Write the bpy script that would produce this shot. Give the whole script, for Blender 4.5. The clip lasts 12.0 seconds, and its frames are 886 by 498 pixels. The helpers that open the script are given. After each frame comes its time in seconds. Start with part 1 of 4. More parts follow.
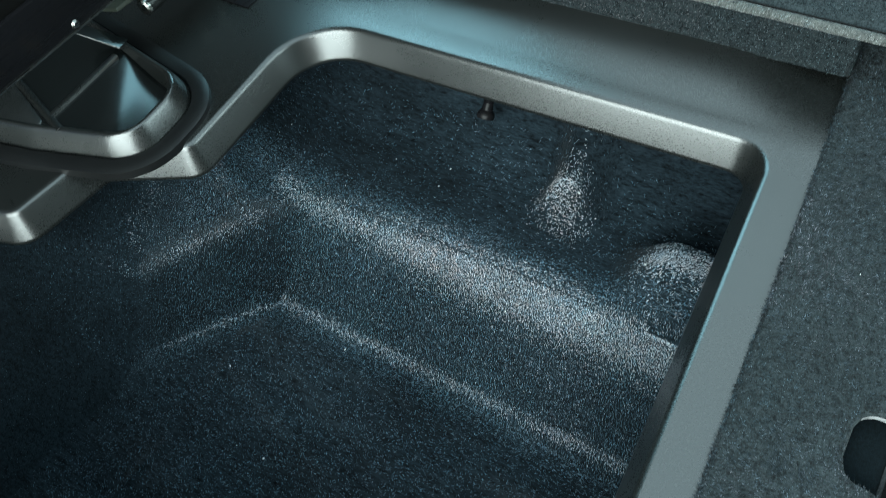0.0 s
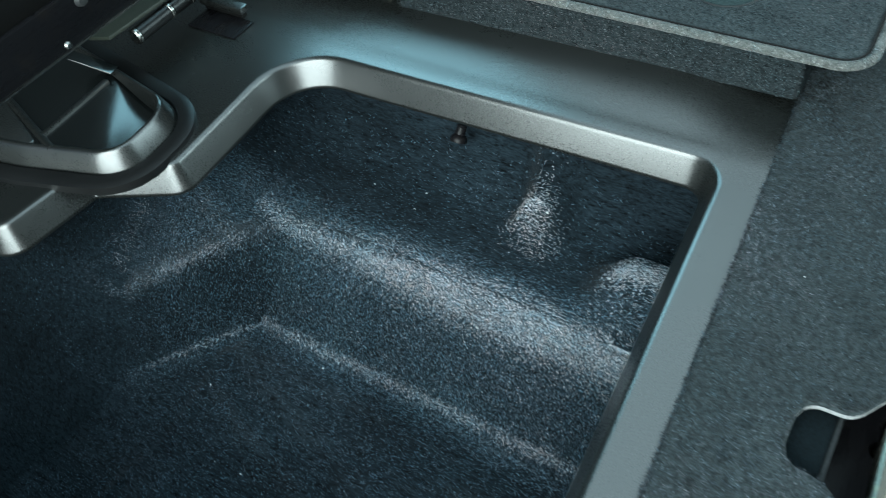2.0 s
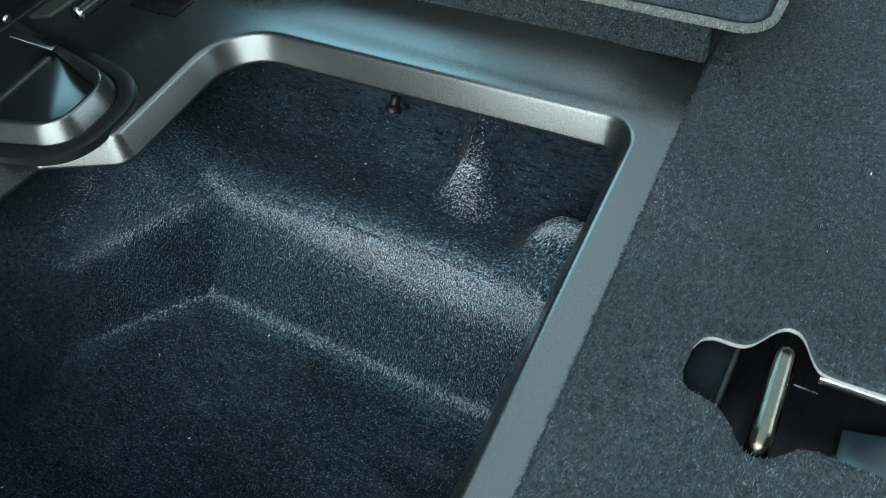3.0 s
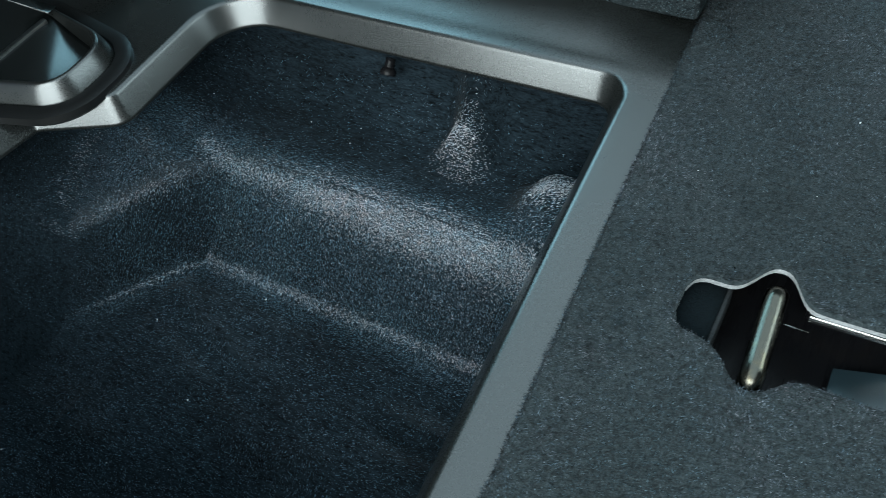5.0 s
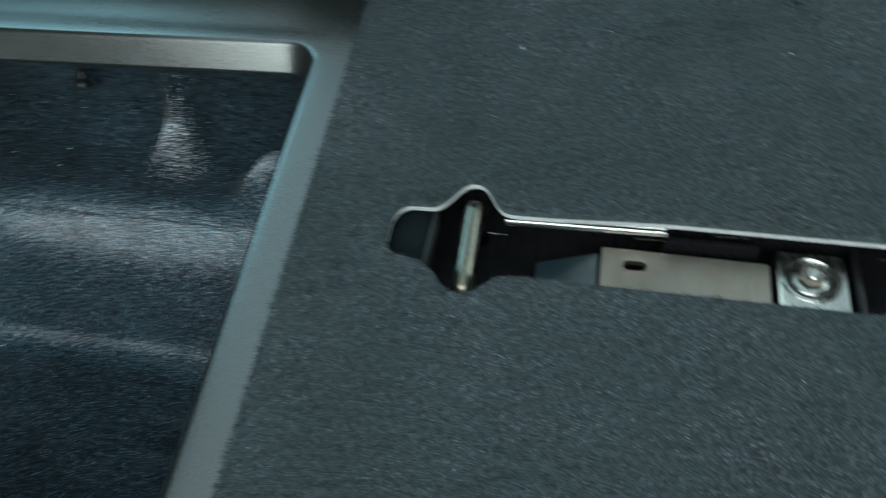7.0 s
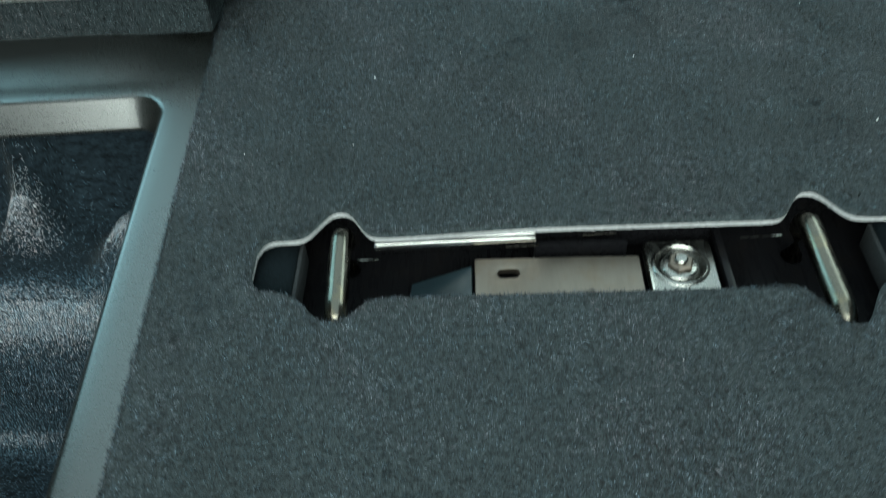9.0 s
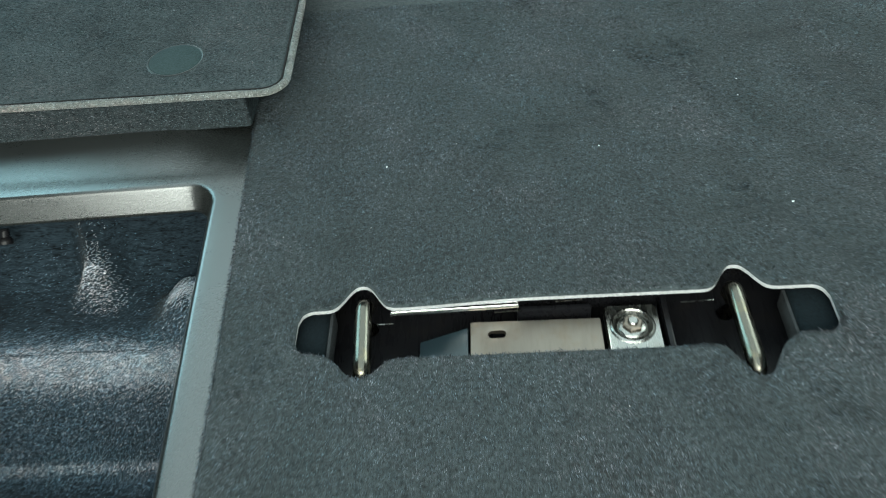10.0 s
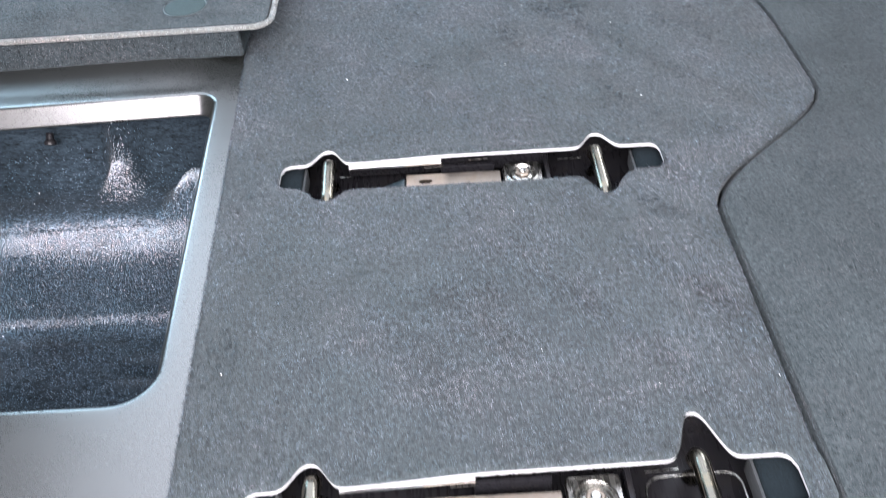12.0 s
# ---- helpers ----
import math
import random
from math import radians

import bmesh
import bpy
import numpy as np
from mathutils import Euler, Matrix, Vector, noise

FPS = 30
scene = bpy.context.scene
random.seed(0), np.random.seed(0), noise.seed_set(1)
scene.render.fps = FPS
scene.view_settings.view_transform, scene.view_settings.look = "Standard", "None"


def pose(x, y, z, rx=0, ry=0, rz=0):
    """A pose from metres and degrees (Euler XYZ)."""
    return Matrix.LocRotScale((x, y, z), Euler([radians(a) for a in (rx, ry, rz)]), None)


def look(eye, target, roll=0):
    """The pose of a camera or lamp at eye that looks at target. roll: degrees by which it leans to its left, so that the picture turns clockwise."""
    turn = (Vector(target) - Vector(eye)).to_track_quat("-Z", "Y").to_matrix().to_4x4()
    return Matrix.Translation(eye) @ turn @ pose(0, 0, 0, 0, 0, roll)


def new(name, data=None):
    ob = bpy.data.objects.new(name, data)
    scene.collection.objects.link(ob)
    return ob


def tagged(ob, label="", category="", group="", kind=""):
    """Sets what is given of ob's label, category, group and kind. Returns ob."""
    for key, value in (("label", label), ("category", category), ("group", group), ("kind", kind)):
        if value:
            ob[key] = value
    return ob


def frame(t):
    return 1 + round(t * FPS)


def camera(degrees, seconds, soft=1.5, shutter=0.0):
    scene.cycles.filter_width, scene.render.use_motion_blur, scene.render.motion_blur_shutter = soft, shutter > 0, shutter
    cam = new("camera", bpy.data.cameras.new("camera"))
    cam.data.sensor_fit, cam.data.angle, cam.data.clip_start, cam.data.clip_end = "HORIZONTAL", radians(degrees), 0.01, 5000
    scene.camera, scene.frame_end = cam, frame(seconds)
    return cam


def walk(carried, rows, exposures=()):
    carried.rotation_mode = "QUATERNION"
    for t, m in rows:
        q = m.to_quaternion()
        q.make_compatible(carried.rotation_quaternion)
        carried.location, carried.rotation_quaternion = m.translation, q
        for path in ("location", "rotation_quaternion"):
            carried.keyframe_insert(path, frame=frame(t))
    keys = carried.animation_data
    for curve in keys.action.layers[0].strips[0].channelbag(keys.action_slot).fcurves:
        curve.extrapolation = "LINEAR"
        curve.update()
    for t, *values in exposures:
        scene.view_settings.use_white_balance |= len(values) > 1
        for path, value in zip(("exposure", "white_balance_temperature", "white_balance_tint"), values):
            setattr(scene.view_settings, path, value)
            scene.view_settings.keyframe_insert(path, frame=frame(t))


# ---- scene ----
cam = camera(54.8, 12.0, soft=0.6, shutter=0.5)
PATH = [
    (0, (-0.07, -0.244, 0.369), (-0.874, 0.683, -1.21), -11.8),
    (0.5, (-0.067, -0.242, 0.371), (-0.897, 0.747, -1.157), -11.0),
    (1, (-0.058, -0.249, 0.365), (-0.906, 0.776, -1.129), -10.5),
    (1.5, (-0.055, -0.26, 0.364), (-0.892, 0.749, -1.147), -10.5),
    (2, (-0.038, -0.268, 0.367), (-0.878, 0.762, -1.128), -10.2),
    (2.5, (0.004, -0.276, 0.364), (-0.823, 0.744, -1.145), -10.4),
    (3, (0.003, -0.286, 0.367), (-0.778, 0.776, -1.137), -9.2),
    (3.2, (-0.005, -0.297, 0.367), (-0.784, 0.764, -1.139), -9.3),
    (4.8, (0.019, -0.305, 0.356), (-0.741, 0.759, -1.157), -8.7),
    (5, (0.012, -0.308, 0.355), (-0.752, 0.753, -1.159), -9.1),
    (5.5, (0.003, -0.32, 0.357), (-0.76, 0.745, -1.154), -9.1),
    (6, (0.017, -0.317, 0.371), (-0.711, 0.772, -1.141), -8.0),
    (6.5, (0.04, -0.322, 0.373), (-0.6, 0.82, -1.139), -9.4),
    (7, (0.064, -0.33, 0.34), (-0.264, 0.925, -1.182), -5.4),
    (7.2, (0.07, -0.33, 0.328), (-0.17, 0.94, -1.198), -5.1),
    (8.8, (0.076, -0.338, 0.298), (-0.02, 1.041, -1.147), -4.6),
    (9, (0.08, -0.336, 0.315), (-0.025, 1.053, -1.119), -4.9),
    (9.5, (0.081, -0.347, 0.371), (-0.019, 1.072, -1.036), -5.2),
    (10, (0.091, -0.39, 0.428), (-0.027, 1.011, -0.995), -6.3),
    (10.5, (0.09, -0.489, 0.465), (0.023, 0.923, -0.95), -4.9),
    (11, (0.083, -0.574, 0.486), (0.035, 0.896, -0.87), -4.0),
    (11.5, (0.103, -0.608, 0.492), (0.049, 0.864, -0.86), -4.2),
    (12, (0.118, -0.659, 0.462), (0.08, 0.825, -0.878), -4.2),
]
EXPOSURES = [(0.0, -0.22, 5660, -9), (1.0, -0.05, 5620, -9), (3.0, -0.25, 5540, -7), (5.0, -0.56, 5650, -4), (5.5, -0.54, 5690, -4), (6.0, -0.52, 5690, -5), (7.0, -0.66, 5720, -9), (9.5, -0.35, 6060, -10), (10.2, 0.29, 6320, -2), (10.5, 0.68, 6480, 4), (11.0, 1.06, 6600, 12), (11.5, 1.17, 6460, 17), (12.0, 1.23, 6280, 21)]
walk(cam, [(t, look(eye, target, roll)) for t, eye, target, roll in PATH], EXPOSURES)

# ---- daylight: overcast sky through the open tailgate and the side windows, and added fill ----
world = bpy.data.worlds.new("sky")
scene.world = world
world.use_nodes = True
wn = world.node_tree
sky = wn.nodes.new("ShaderNodeTexSky")
sky.sky_type, sky.sun_disc = "NISHITA", False
sky.sun_elevation, sky.sun_rotation = radians(47), radians(183)
wn.links.new(sky.outputs["Color"], wn.nodes["Background"].inputs["Color"])
wn.nodes["Background"].inputs["Strength"].default_value = 0.04

sun = new("sun", bpy.data.lights.new("sun", "SUN"))
sun.data.energy, sun.data.angle, sun.data.color = 0.25, radians(20), (1.0, 0.96, 0.9)
sun.matrix_world = look((-0.06, -1.2, 1.3), (0, 0, 0))


def window_or_fill(name, eye, target, sx, sy, watts, color):
    """The sky's light in an opening of the car, or an added fill lamp."""
    lamp = new(name, bpy.data.lights.new(name, "AREA"))
    lamp.data.shape, lamp.data.size, lamp.data.size_y = "RECTANGLE", sx, sy
    lamp.data.energy, lamp.data.color = watts, color
    lamp.matrix_world = look(eye, target)
    return lamp


window_or_fill("tailgate_daylight", (0.02, -1.02, 0.56), (0.02, -0.16, 0.06), 1.42, 1.04, 56.0, (1.0, 0.97, 0.92))
# unseen overhead lamp, added as fill for the carpet and the bin's lip
window_or_fill("roof_fill", (0.0, 0.375, 0.97), (0.0, 0.375, 0.0), 1.36, 1.90, 17.0, (0.88, 0.97, 1.0))
# fill lamp in an unseen right window, added for the bin's left faces
window_or_fill("right_window_fill", (0.715, 0.70, 0.575), (0.0, 0.70, 0.40), 0.98, 0.50, 9.0, (0.92, 1.0, 0.98))
window_or_fill("left_window_daylight", (-0.695, 0.83, 0.49), (0.3, 0.83, 0.49), 0.94, 0.68, 11.5, (0.56, 0.88, 1.0))

# ---- materials ----


class Nodes:
    """Short names for building one material."""

    def __init__(self, name):
        self.mat = bpy.data.materials.new(name)
        self.mat.use_nodes = True
        self.tree = self.mat.node_tree
        self.bsdf = self.tree.nodes["Principled BSDF"]
        self.coord = self.tree.nodes.new("ShaderNodeTexCoord").outputs["Object"]

    def add(self, kind, **inputs):
        node = self.tree.nodes.new(kind)
        for key, value in inputs.items():
            self.put(node.inputs[key.replace("_", " ")], value)
        return node

    def put(self, socket, value):
        if isinstance(value, bpy.types.NodeSocket):
            self.tree.links.new(value, socket)
        else:
            socket.default_value = value

    def scaled(self, x, y, z, turn=0.0):
        node = self.add("ShaderNodeMapping", Vector=self.coord, Scale=(x, y, z), Rotation=(0, 0, radians(turn)))
        return node.outputs["Vector"]

    def grain(self, scale, detail=2.0, rough=0.5, vector=None, distortion=0.0):
        node = self.add("ShaderNodeTexNoise", Vector=vector or self.coord, Scale=scale, Detail=detail, Roughness=rough, Distortion=distortion)
        return node.outputs["Fac"]

    def ramp(self, fac, *stops):
        node = self.add("ShaderNodeValToRGB", Fac=fac)
        ramp = node.color_ramp
        while len(ramp.elements) < len(stops):
            ramp.elements.new(0.5)
        for e, (at, c) in zip(ramp.elements, stops):
            e.position, e.color = at, (*(c if isinstance(c, tuple) else (c, c, c)), 1)
        return node.outputs["Color"]

    def mix(self, fac, a, b, how="MIX"):
        node = self.tree.nodes.new("ShaderNodeMix")
        node.data_type, node.blend_type = "RGBA", how
        for socket, value in zip((node.inputs[0], node.inputs[6], node.inputs[7]), (fac, a, b)):
            if isinstance(value, tuple):
                value = (*value, 1)
            self.put(socket, value)
        return node.outputs[2]

    def bump(self, height, strength, distance, below=None):
        node = self.add("ShaderNodeBump", Height=height, Strength=strength, Distance=distance)
        if below:
            self.put(node.inputs["Normal"], below)
        return node.outputs["Normal"]

    def done(self, **inputs):
        for key, value in inputs.items():
            self.put(self.bsdf.inputs[key.replace("_", " ")], value)
        return self.mat


def carpet(name, dark, light, fibre=900.0, stretch=(1, 1, 1), turn=0.0, sheen=0.25, patch=0.2, relief=0.0016, gloss=0.2, rough=0.95, worn_or_lit=0.0):
    """Short pile: fibres as fine specks, brushed patches and a soft sheen."""
    n = Nodes(name)
    v = n.scaled(*stretch, turn)
    fine = n.grain(fibre, 2.0, 0.65, v)
    mid = n.grain(fibre * 0.36, 2.0, 0.6, v, 0.4)
    brushed = n.grain(14.0, 3.0, 0.6)
    wide = n.grain(4.5, 2.0, 0.5)
    both = n.mix(0.45, fine, mid)
    base = n.ramp(both, (0.34, dark), (0.50, tuple((a + b) / 2 for a, b in zip(dark, light))), (0.66, light))
    shade = n.ramp(n.mix(0.4, brushed, wide), (0.36, 1 - patch), (0.64, 1 + patch * 0.4))
    color = n.mix(1.0, base, shade, "MULTIPLY")
    # a highlight put into the colour of convex edges, none higher up
    if worn_or_lit:
        crest = n.ramp(n.add("ShaderNodeNewGeometry").outputs["Pointiness"], (0.5008, 0.0), (0.513, worn_or_lit))
        high = n.add("ShaderNodeSeparateXYZ", Vector=n.coord).outputs["Z"]
        crest = n.mix(1.0, crest, n.ramp(n.add("ShaderNodeMapRange", Value=high, From_Min=-0.2, From_Max=0.0).outputs["Result"], (0.50, 1.0), (0.62, 0.0)), "MULTIPLY")
        lightened = n.ramp(both, (0.36, 0.07), (0.64, (0.36, 0.355, 0.37)))
        color = n.mix(crest, color, lightened)
    normal = n.bump(both, 0.9, relief)
    normal = n.bump(brushed, 0.25, 0.004, normal)
    return n.done(Base_Color=color, Roughness=rough, Normal=normal, Sheen_Weight=sheen, Sheen_Roughness=0.45, Specular_IOR_Level=gloss)


def plastic(name, color, rough=0.42, grain=1500.0, relief=0.00005, spread=0.25, gloss=0.5, index=1.5):
    """Moulded plastic with a fine leather grain, faint dust and rubbed places."""
    n = Nodes(name)
    tiny = n.grain(grain, 1.0, 0.5)
    smear = n.grain(9.0, 4.0, 0.6)
    dust = n.grain(2600.0, 0.0, 0.5)
    c = n.mix(n.ramp(dust, (0.72, 0.0), (0.80, 0.5)), color, tuple(min(1, v * 2.2 + 0.03) for v in color))
    r = n.ramp(smear, (0.3, rough - spread * 0.25), (0.7, rough + spread * 0.35))
    speck = n.ramp(n.grain(1100.0, 1.0, 0.6), (0.35, 0.92), (0.65, 1.08))
    r = n.mix(1.0, r, speck, "MULTIPLY")
    return n.done(Base_Color=c, Roughness=r, Normal=n.bump(tiny, 0.5, relief), Specular_IOR_Level=gloss, IOR=index)


def fibre_coat(name, *stops, patch=0.2, rough=0.6, gloss=0.3, scale=14.0, clump=0.40, soft=0.72, tufts=430.0, hue=1.0):
    """Yarn: every fibre has its own shade."""
    n = Nodes(name)
    own = n.add("ShaderNodeNewGeometry").outputs["Random Per Island"]
    shade = n.ramp(n.mix(0.4, n.grain(scale, 3.0, 0.6), n.grain(4.5, 2.0, 0.5)), (0.36, 1 - patch), (0.64, 1 + patch * 0.5))
    tuft = n.ramp(n.mix(0.45, n.grain(tufts, 2.0, 0.6), n.grain(tufts * 2.2, 1.0, 0.5)), (0.42, 1.02 - clump), (0.58, 1.02 + clump))
    cloud = n.ramp(n.grain(46.0, 3.0, 0.65), (0.33, 1 - patch * 0.8), (0.67, 1 + patch * 0.8))
    tone = n.ramp(n.grain(9.0, 3.0, 0.6), (0.36, (0.88, 1.02, 1.04)), (0.50, (1.0, 0.99, 1.03)), (0.64, (1.24, 1.0, 1.0)))
    color = n.ramp(own, *stops)
    tone = n.mix(hue, (1.0, 1.0, 1.0), tone)
    tint = n.ramp(n.grain(150.0, 3.0, 0.7), (0.36, (0.90, 1.0, 1.07)), (0.64, (1.12, 1.0, 0.97)))
    for layer in (shade, tuft, cloud, tone, tint):
        color = n.mix(1.0, color, layer, "MULTIPLY")
    # light soaks through the fine yarn, so it shades mostly like the cloth that it stands on
    nap = n.tree.nodes.new("ShaderNodeAttribute")
    nap.attribute_name = "nap"
    lie = n.tree.nodes.new("ShaderNodeMix")
    lie.data_type = "VECTOR"
    n.put(lie.inputs[0], soft)
    n.put(lie.inputs[4], n.add("ShaderNodeNewGeometry").outputs["Normal"])
    n.put(lie.inputs[5], nap.outputs["Vector"])
    unit = n.tree.nodes.new("ShaderNodeVectorMath")
    unit.operation = "NORMALIZE"
    n.put(unit.inputs[0], lie.outputs[1])
    return n.done(Base_Color=color, Roughness=rough, Specular_IOR_Level=gloss, Normal=unit.outputs[0])


def metal(name, color, rough, worn_or_lit=0.15, stain=(0.10, 0.08, 0.05), metallic=1.0, gloss=0.5):
    n = Nodes(name)
    streak = n.grain(300.0, 3.0, 0.6, n.scaled(1, 0.15, 1))
    spots = n.grain(70.0, 4.0, 0.65)
    c = n.mix(n.ramp(spots, (0.52, 0.0), (0.75, worn_or_lit * 3)), color, stain)
    r = n.ramp(streak, (0.3, max(0.03, rough - worn_or_lit * 0.4)), (0.7, rough + worn_or_lit))
    return n.done(Base_Color=c, Metallic=metallic, Roughness=r, Normal=n.bump(streak, 0.12, 0.0004), Specular_IOR_Level=gloss)


CARPET = carpet("floor_carpet", (0.004, 0.006, 0.007), (0.042, 0.053, 0.057), sheen=0.06)
MAT_CARPET = carpet("mat_carpet", (0.009, 0.012, 0.014), (0.056, 0.068, 0.072), fibre=1150.0, patch=0.3, sheen=0.03, gloss=0.05)
LINER = carpet("liner_felt", (0.002, 0.003, 0.004), (0.018, 0.027, 0.035), fibre=700.0, stretch=(0.35, 1.5, 1.0), turn=14, sheen=0.03, patch=0.45, gloss=0.04, rough=0.85, worn_or_lit=0.05)
SIDE_CARPET = carpet("side_carpet", (0.006, 0.008, 0.009), (0.038, 0.047, 0.050), fibre=1000.0, sheen=0.03, gloss=0.05)
PIPING = carpet("piping_core", (0.040, 0.044, 0.042), (0.135, 0.142, 0.134), fibre=1300.0, patch=0.2, sheen=0.2)
FLEECE = carpet("pale_fleece", (0.16, 0.165, 0.17), (0.40, 0.405, 0.415), fibre=1500.0, patch=0.12, sheen=0.0, relief=0.0006)
SURROUND = plastic("grey_plastic", (0.0050, 0.0056, 0.0051), 0.285, grain=900.0, relief=0.00004, spread=0.10, gloss=0.95, index=1.62)
GLOSSY = plastic("glossy_plastic", (0.005, 0.006, 0.006), 0.22, relief=0.0, spread=0.04, gloss=0.8)
BLACK_PLASTIC = plastic("black_plastic", (0.005, 0.005, 0.005), 0.42, gloss=0.3)
HINGE_LEAF = plastic("hinge_leaf", (0.022, 0.026, 0.019), 0.5)
RUBBER = plastic("black_rubber", (0.004, 0.0042, 0.0044), 0.36)
PAINTED = metal("black_enamel", (0.006, 0.006, 0.007), 0.26, 0.1, (0.016, 0.013, 0.010), metallic=0.0, gloss=0.13)
STEEL = metal("bare_steel", (0.20, 0.175, 0.150), 0.46, 0.12, (0.17, 0.12, 0.07))
CHROME = metal("plated_rod", (0.12, 0.113, 0.095), 0.20, 0.18, (0.24, 0.19, 0.10))
REFLECT_BLUE = plastic("reflection_blue", (0.016, 0.027, 0.033), 0.30, relief=0.0, spread=0.05, gloss=0.7)
ZINC = metal("zinc_washer", (0.27, 0.27, 0.255), 0.24, 0.1)
BRIGHT = metal("bright_steel", (0.75, 0.75, 0.74), 0.25, 0.02)
FELT_PAD = carpet("felt_pad", (0.001, 0.002, 0.0026), (0.0055, 0.0095, 0.012), fibre=1600.0, patch=0.1, sheen=0.0, relief=0.0006, gloss=0.1)
PAD_EDGE = carpet("pad_edge", (0.010, 0.012, 0.013), (0.036, 0.040, 0.043), fibre=1500.0, sheen=0.0)
BUTTON = carpet("button_cloth", (0.008, 0.015, 0.016), (0.026, 0.040, 0.042), fibre=1700.0, patch=0.25, sheen=0.0, relief=0.0006)
TRIM = plastic("cabin_trim", (0.020, 0.021, 0.022), 0.6)
HEADLINER = carpet("headliner_cloth", (0.10, 0.10, 0.10), (0.16, 0.16, 0.155), fibre=500.0, patch=0.1)
EARTH = carpet("asphalt", (0.03, 0.03, 0.03), (0.08, 0.08, 0.08), fibre=120.0)
BOARD_FELT = carpet("board_felt", (0.003, 0.004, 0.005), (0.030, 0.038, 0.041), fibre=650.0, sheen=0.0, gloss=0.05)
BOARD_YARN = fibre_coat("board_yarn", (0.0, (0.004, 0.006, 0.007)), (0.5, (0.016, 0.0205, 0.0225)), (0.9, (0.050, 0.061, 0.065)), (1.0, (0.085, 0.10, 0.105)), clump=0.95)
SIDE_YARN = fibre_coat("side_yarn", (0.0, (0.007, 0.010, 0.011)), (0.5, (0.0155, 0.020, 0.0215)), (0.92, (0.034, 0.041, 0.044)), (1.0, (0.054, 0.063, 0.067)), scale=9.0, patch=0.3, clump=0.7)
CARPET_YARN = fibre_coat("carpet_yarn", (0.0, (0.006, 0.009, 0.011)), (0.5, (0.019, 0.0265, 0.0315)), (0.92, (0.043, 0.055, 0.063)), (1.0, (0.078, 0.095, 0.107)), scale=9.0, patch=0.36, clump=0.98, tufts=250.0)
MAT_YARN = fibre_coat("mat_yarn", (0.0, (0.008, 0.012, 0.013)), (0.5, (0.020, 0.025, 0.0275)), (0.9, (0.046, 0.056, 0.058)), (1.0, (0.080, 0.095, 0.099)), clump=0.7, gloss=0.08, rough=0.8, tufts=300.0)
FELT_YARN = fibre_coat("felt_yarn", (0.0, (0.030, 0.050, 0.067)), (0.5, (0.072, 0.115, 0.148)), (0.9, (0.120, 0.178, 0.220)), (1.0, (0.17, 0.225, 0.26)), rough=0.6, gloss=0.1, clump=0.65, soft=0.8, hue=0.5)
# pale yarn for the highlights painted on the felt
HIGHLIGHT_YARN = fibre_coat("highlight_yarn", (0.0, (0.22, 0.25, 0.275)), (0.6, (0.46, 0.49, 0.52)), (1.0, (0.60, 0.62, 0.65)), patch=0.14, clump=0.28, soft=0.8, gloss=0.1, hue=0.3)
FOAM = carpet("black_foam", (0.003, 0.003, 0.003), (0.016, 0.015, 0.015), fibre=1400.0, sheen=0.0)
CORD_YARN = fibre_coat("cord_yarn", (0.0, (0.025, 0.028, 0.027)), (0.5, (0.085, 0.092, 0.088)), (0.85, (0.17, 0.18, 0.172)), (1.0, (0.27, 0.28, 0.27)), patch=0.15)
LINT = carpet("white_lint", (0.6, 0.6, 0.6), (0.8, 0.8, 0.8), fibre=3000.0, sheen=0.0)

# ---- mesh helpers ----


def part(name, bm, material, parent=None, label="", sharp=38.0, up=False):
    """One mesh object out of a bmesh, smooth but for its sharp edges."""
    bmesh.ops.recalc_face_normals(bm, faces=bm.faces)
    if up and sum(f.normal.z for f in bm.faces) < 0:
        bmesh.ops.reverse_faces(bm, faces=bm.faces[:])
    limit = radians(sharp)
    for f in bm.faces:
        f.smooth = True
    for e in bm.edges:
        if len(e.link_faces) == 2 and e.calc_face_angle(0.0) > limit:
            e.smooth = False
    me = bpy.data.meshes.new(name)
    bm.to_mesh(me)
    bm.free()
    me.materials.append(material)
    ob = new(name, me)
    if parent:
        ob.parent = parent
    if label:
        tagged(ob, label)
    return ob


def thing(name, label, category, m=None, kind="", group=""):
    ob = new(name)
    ob.empty_display_size = 0.05
    if m:
        ob.matrix_basis = m
    return tagged(ob, label, category, group, kind)


def rounded(corners, steps=9):
    """A closed outline, counter-clockwise, from (x, y, radius) corners."""
    out = []
    for i, (x, y, r) in enumerate(corners):
        p, a, b = Vector((x, y)), Vector(corners[i - 1][:2]), Vector(corners[(i + 1) % len(corners)][:2])
        da, db = (a - p).normalized(), (b - p).normalized()
        half = da.angle(db) / 2
        if r <= 0 or half > 1.5:
            out.append(p)
            continue
        cut = r / math.tan(half)
        centre = p + (da + db).normalized() * (r / math.sin(half))
        s, e = p + da * cut - centre, p + db * cut - centre
        turn = math.atan2(s.x * e.y - s.y * e.x, s.dot(e))
        for k in range(steps + 1):
            w = turn * k / steps
            out.append(centre + Vector((s.x * math.cos(w) - s.y * math.sin(w), s.x * math.sin(w) + s.y * math.cos(w))))
    return out


def grown(outline, d):
    """The outline moved outwards by d."""
    out, n = [], len(outline)
    for i, p in enumerate(outline):
        t = (outline[(i + 1) % n] - outline[i - 1]).normalized()
        out.append(p + Vector((t.y, -t.x)) * d)
    return out


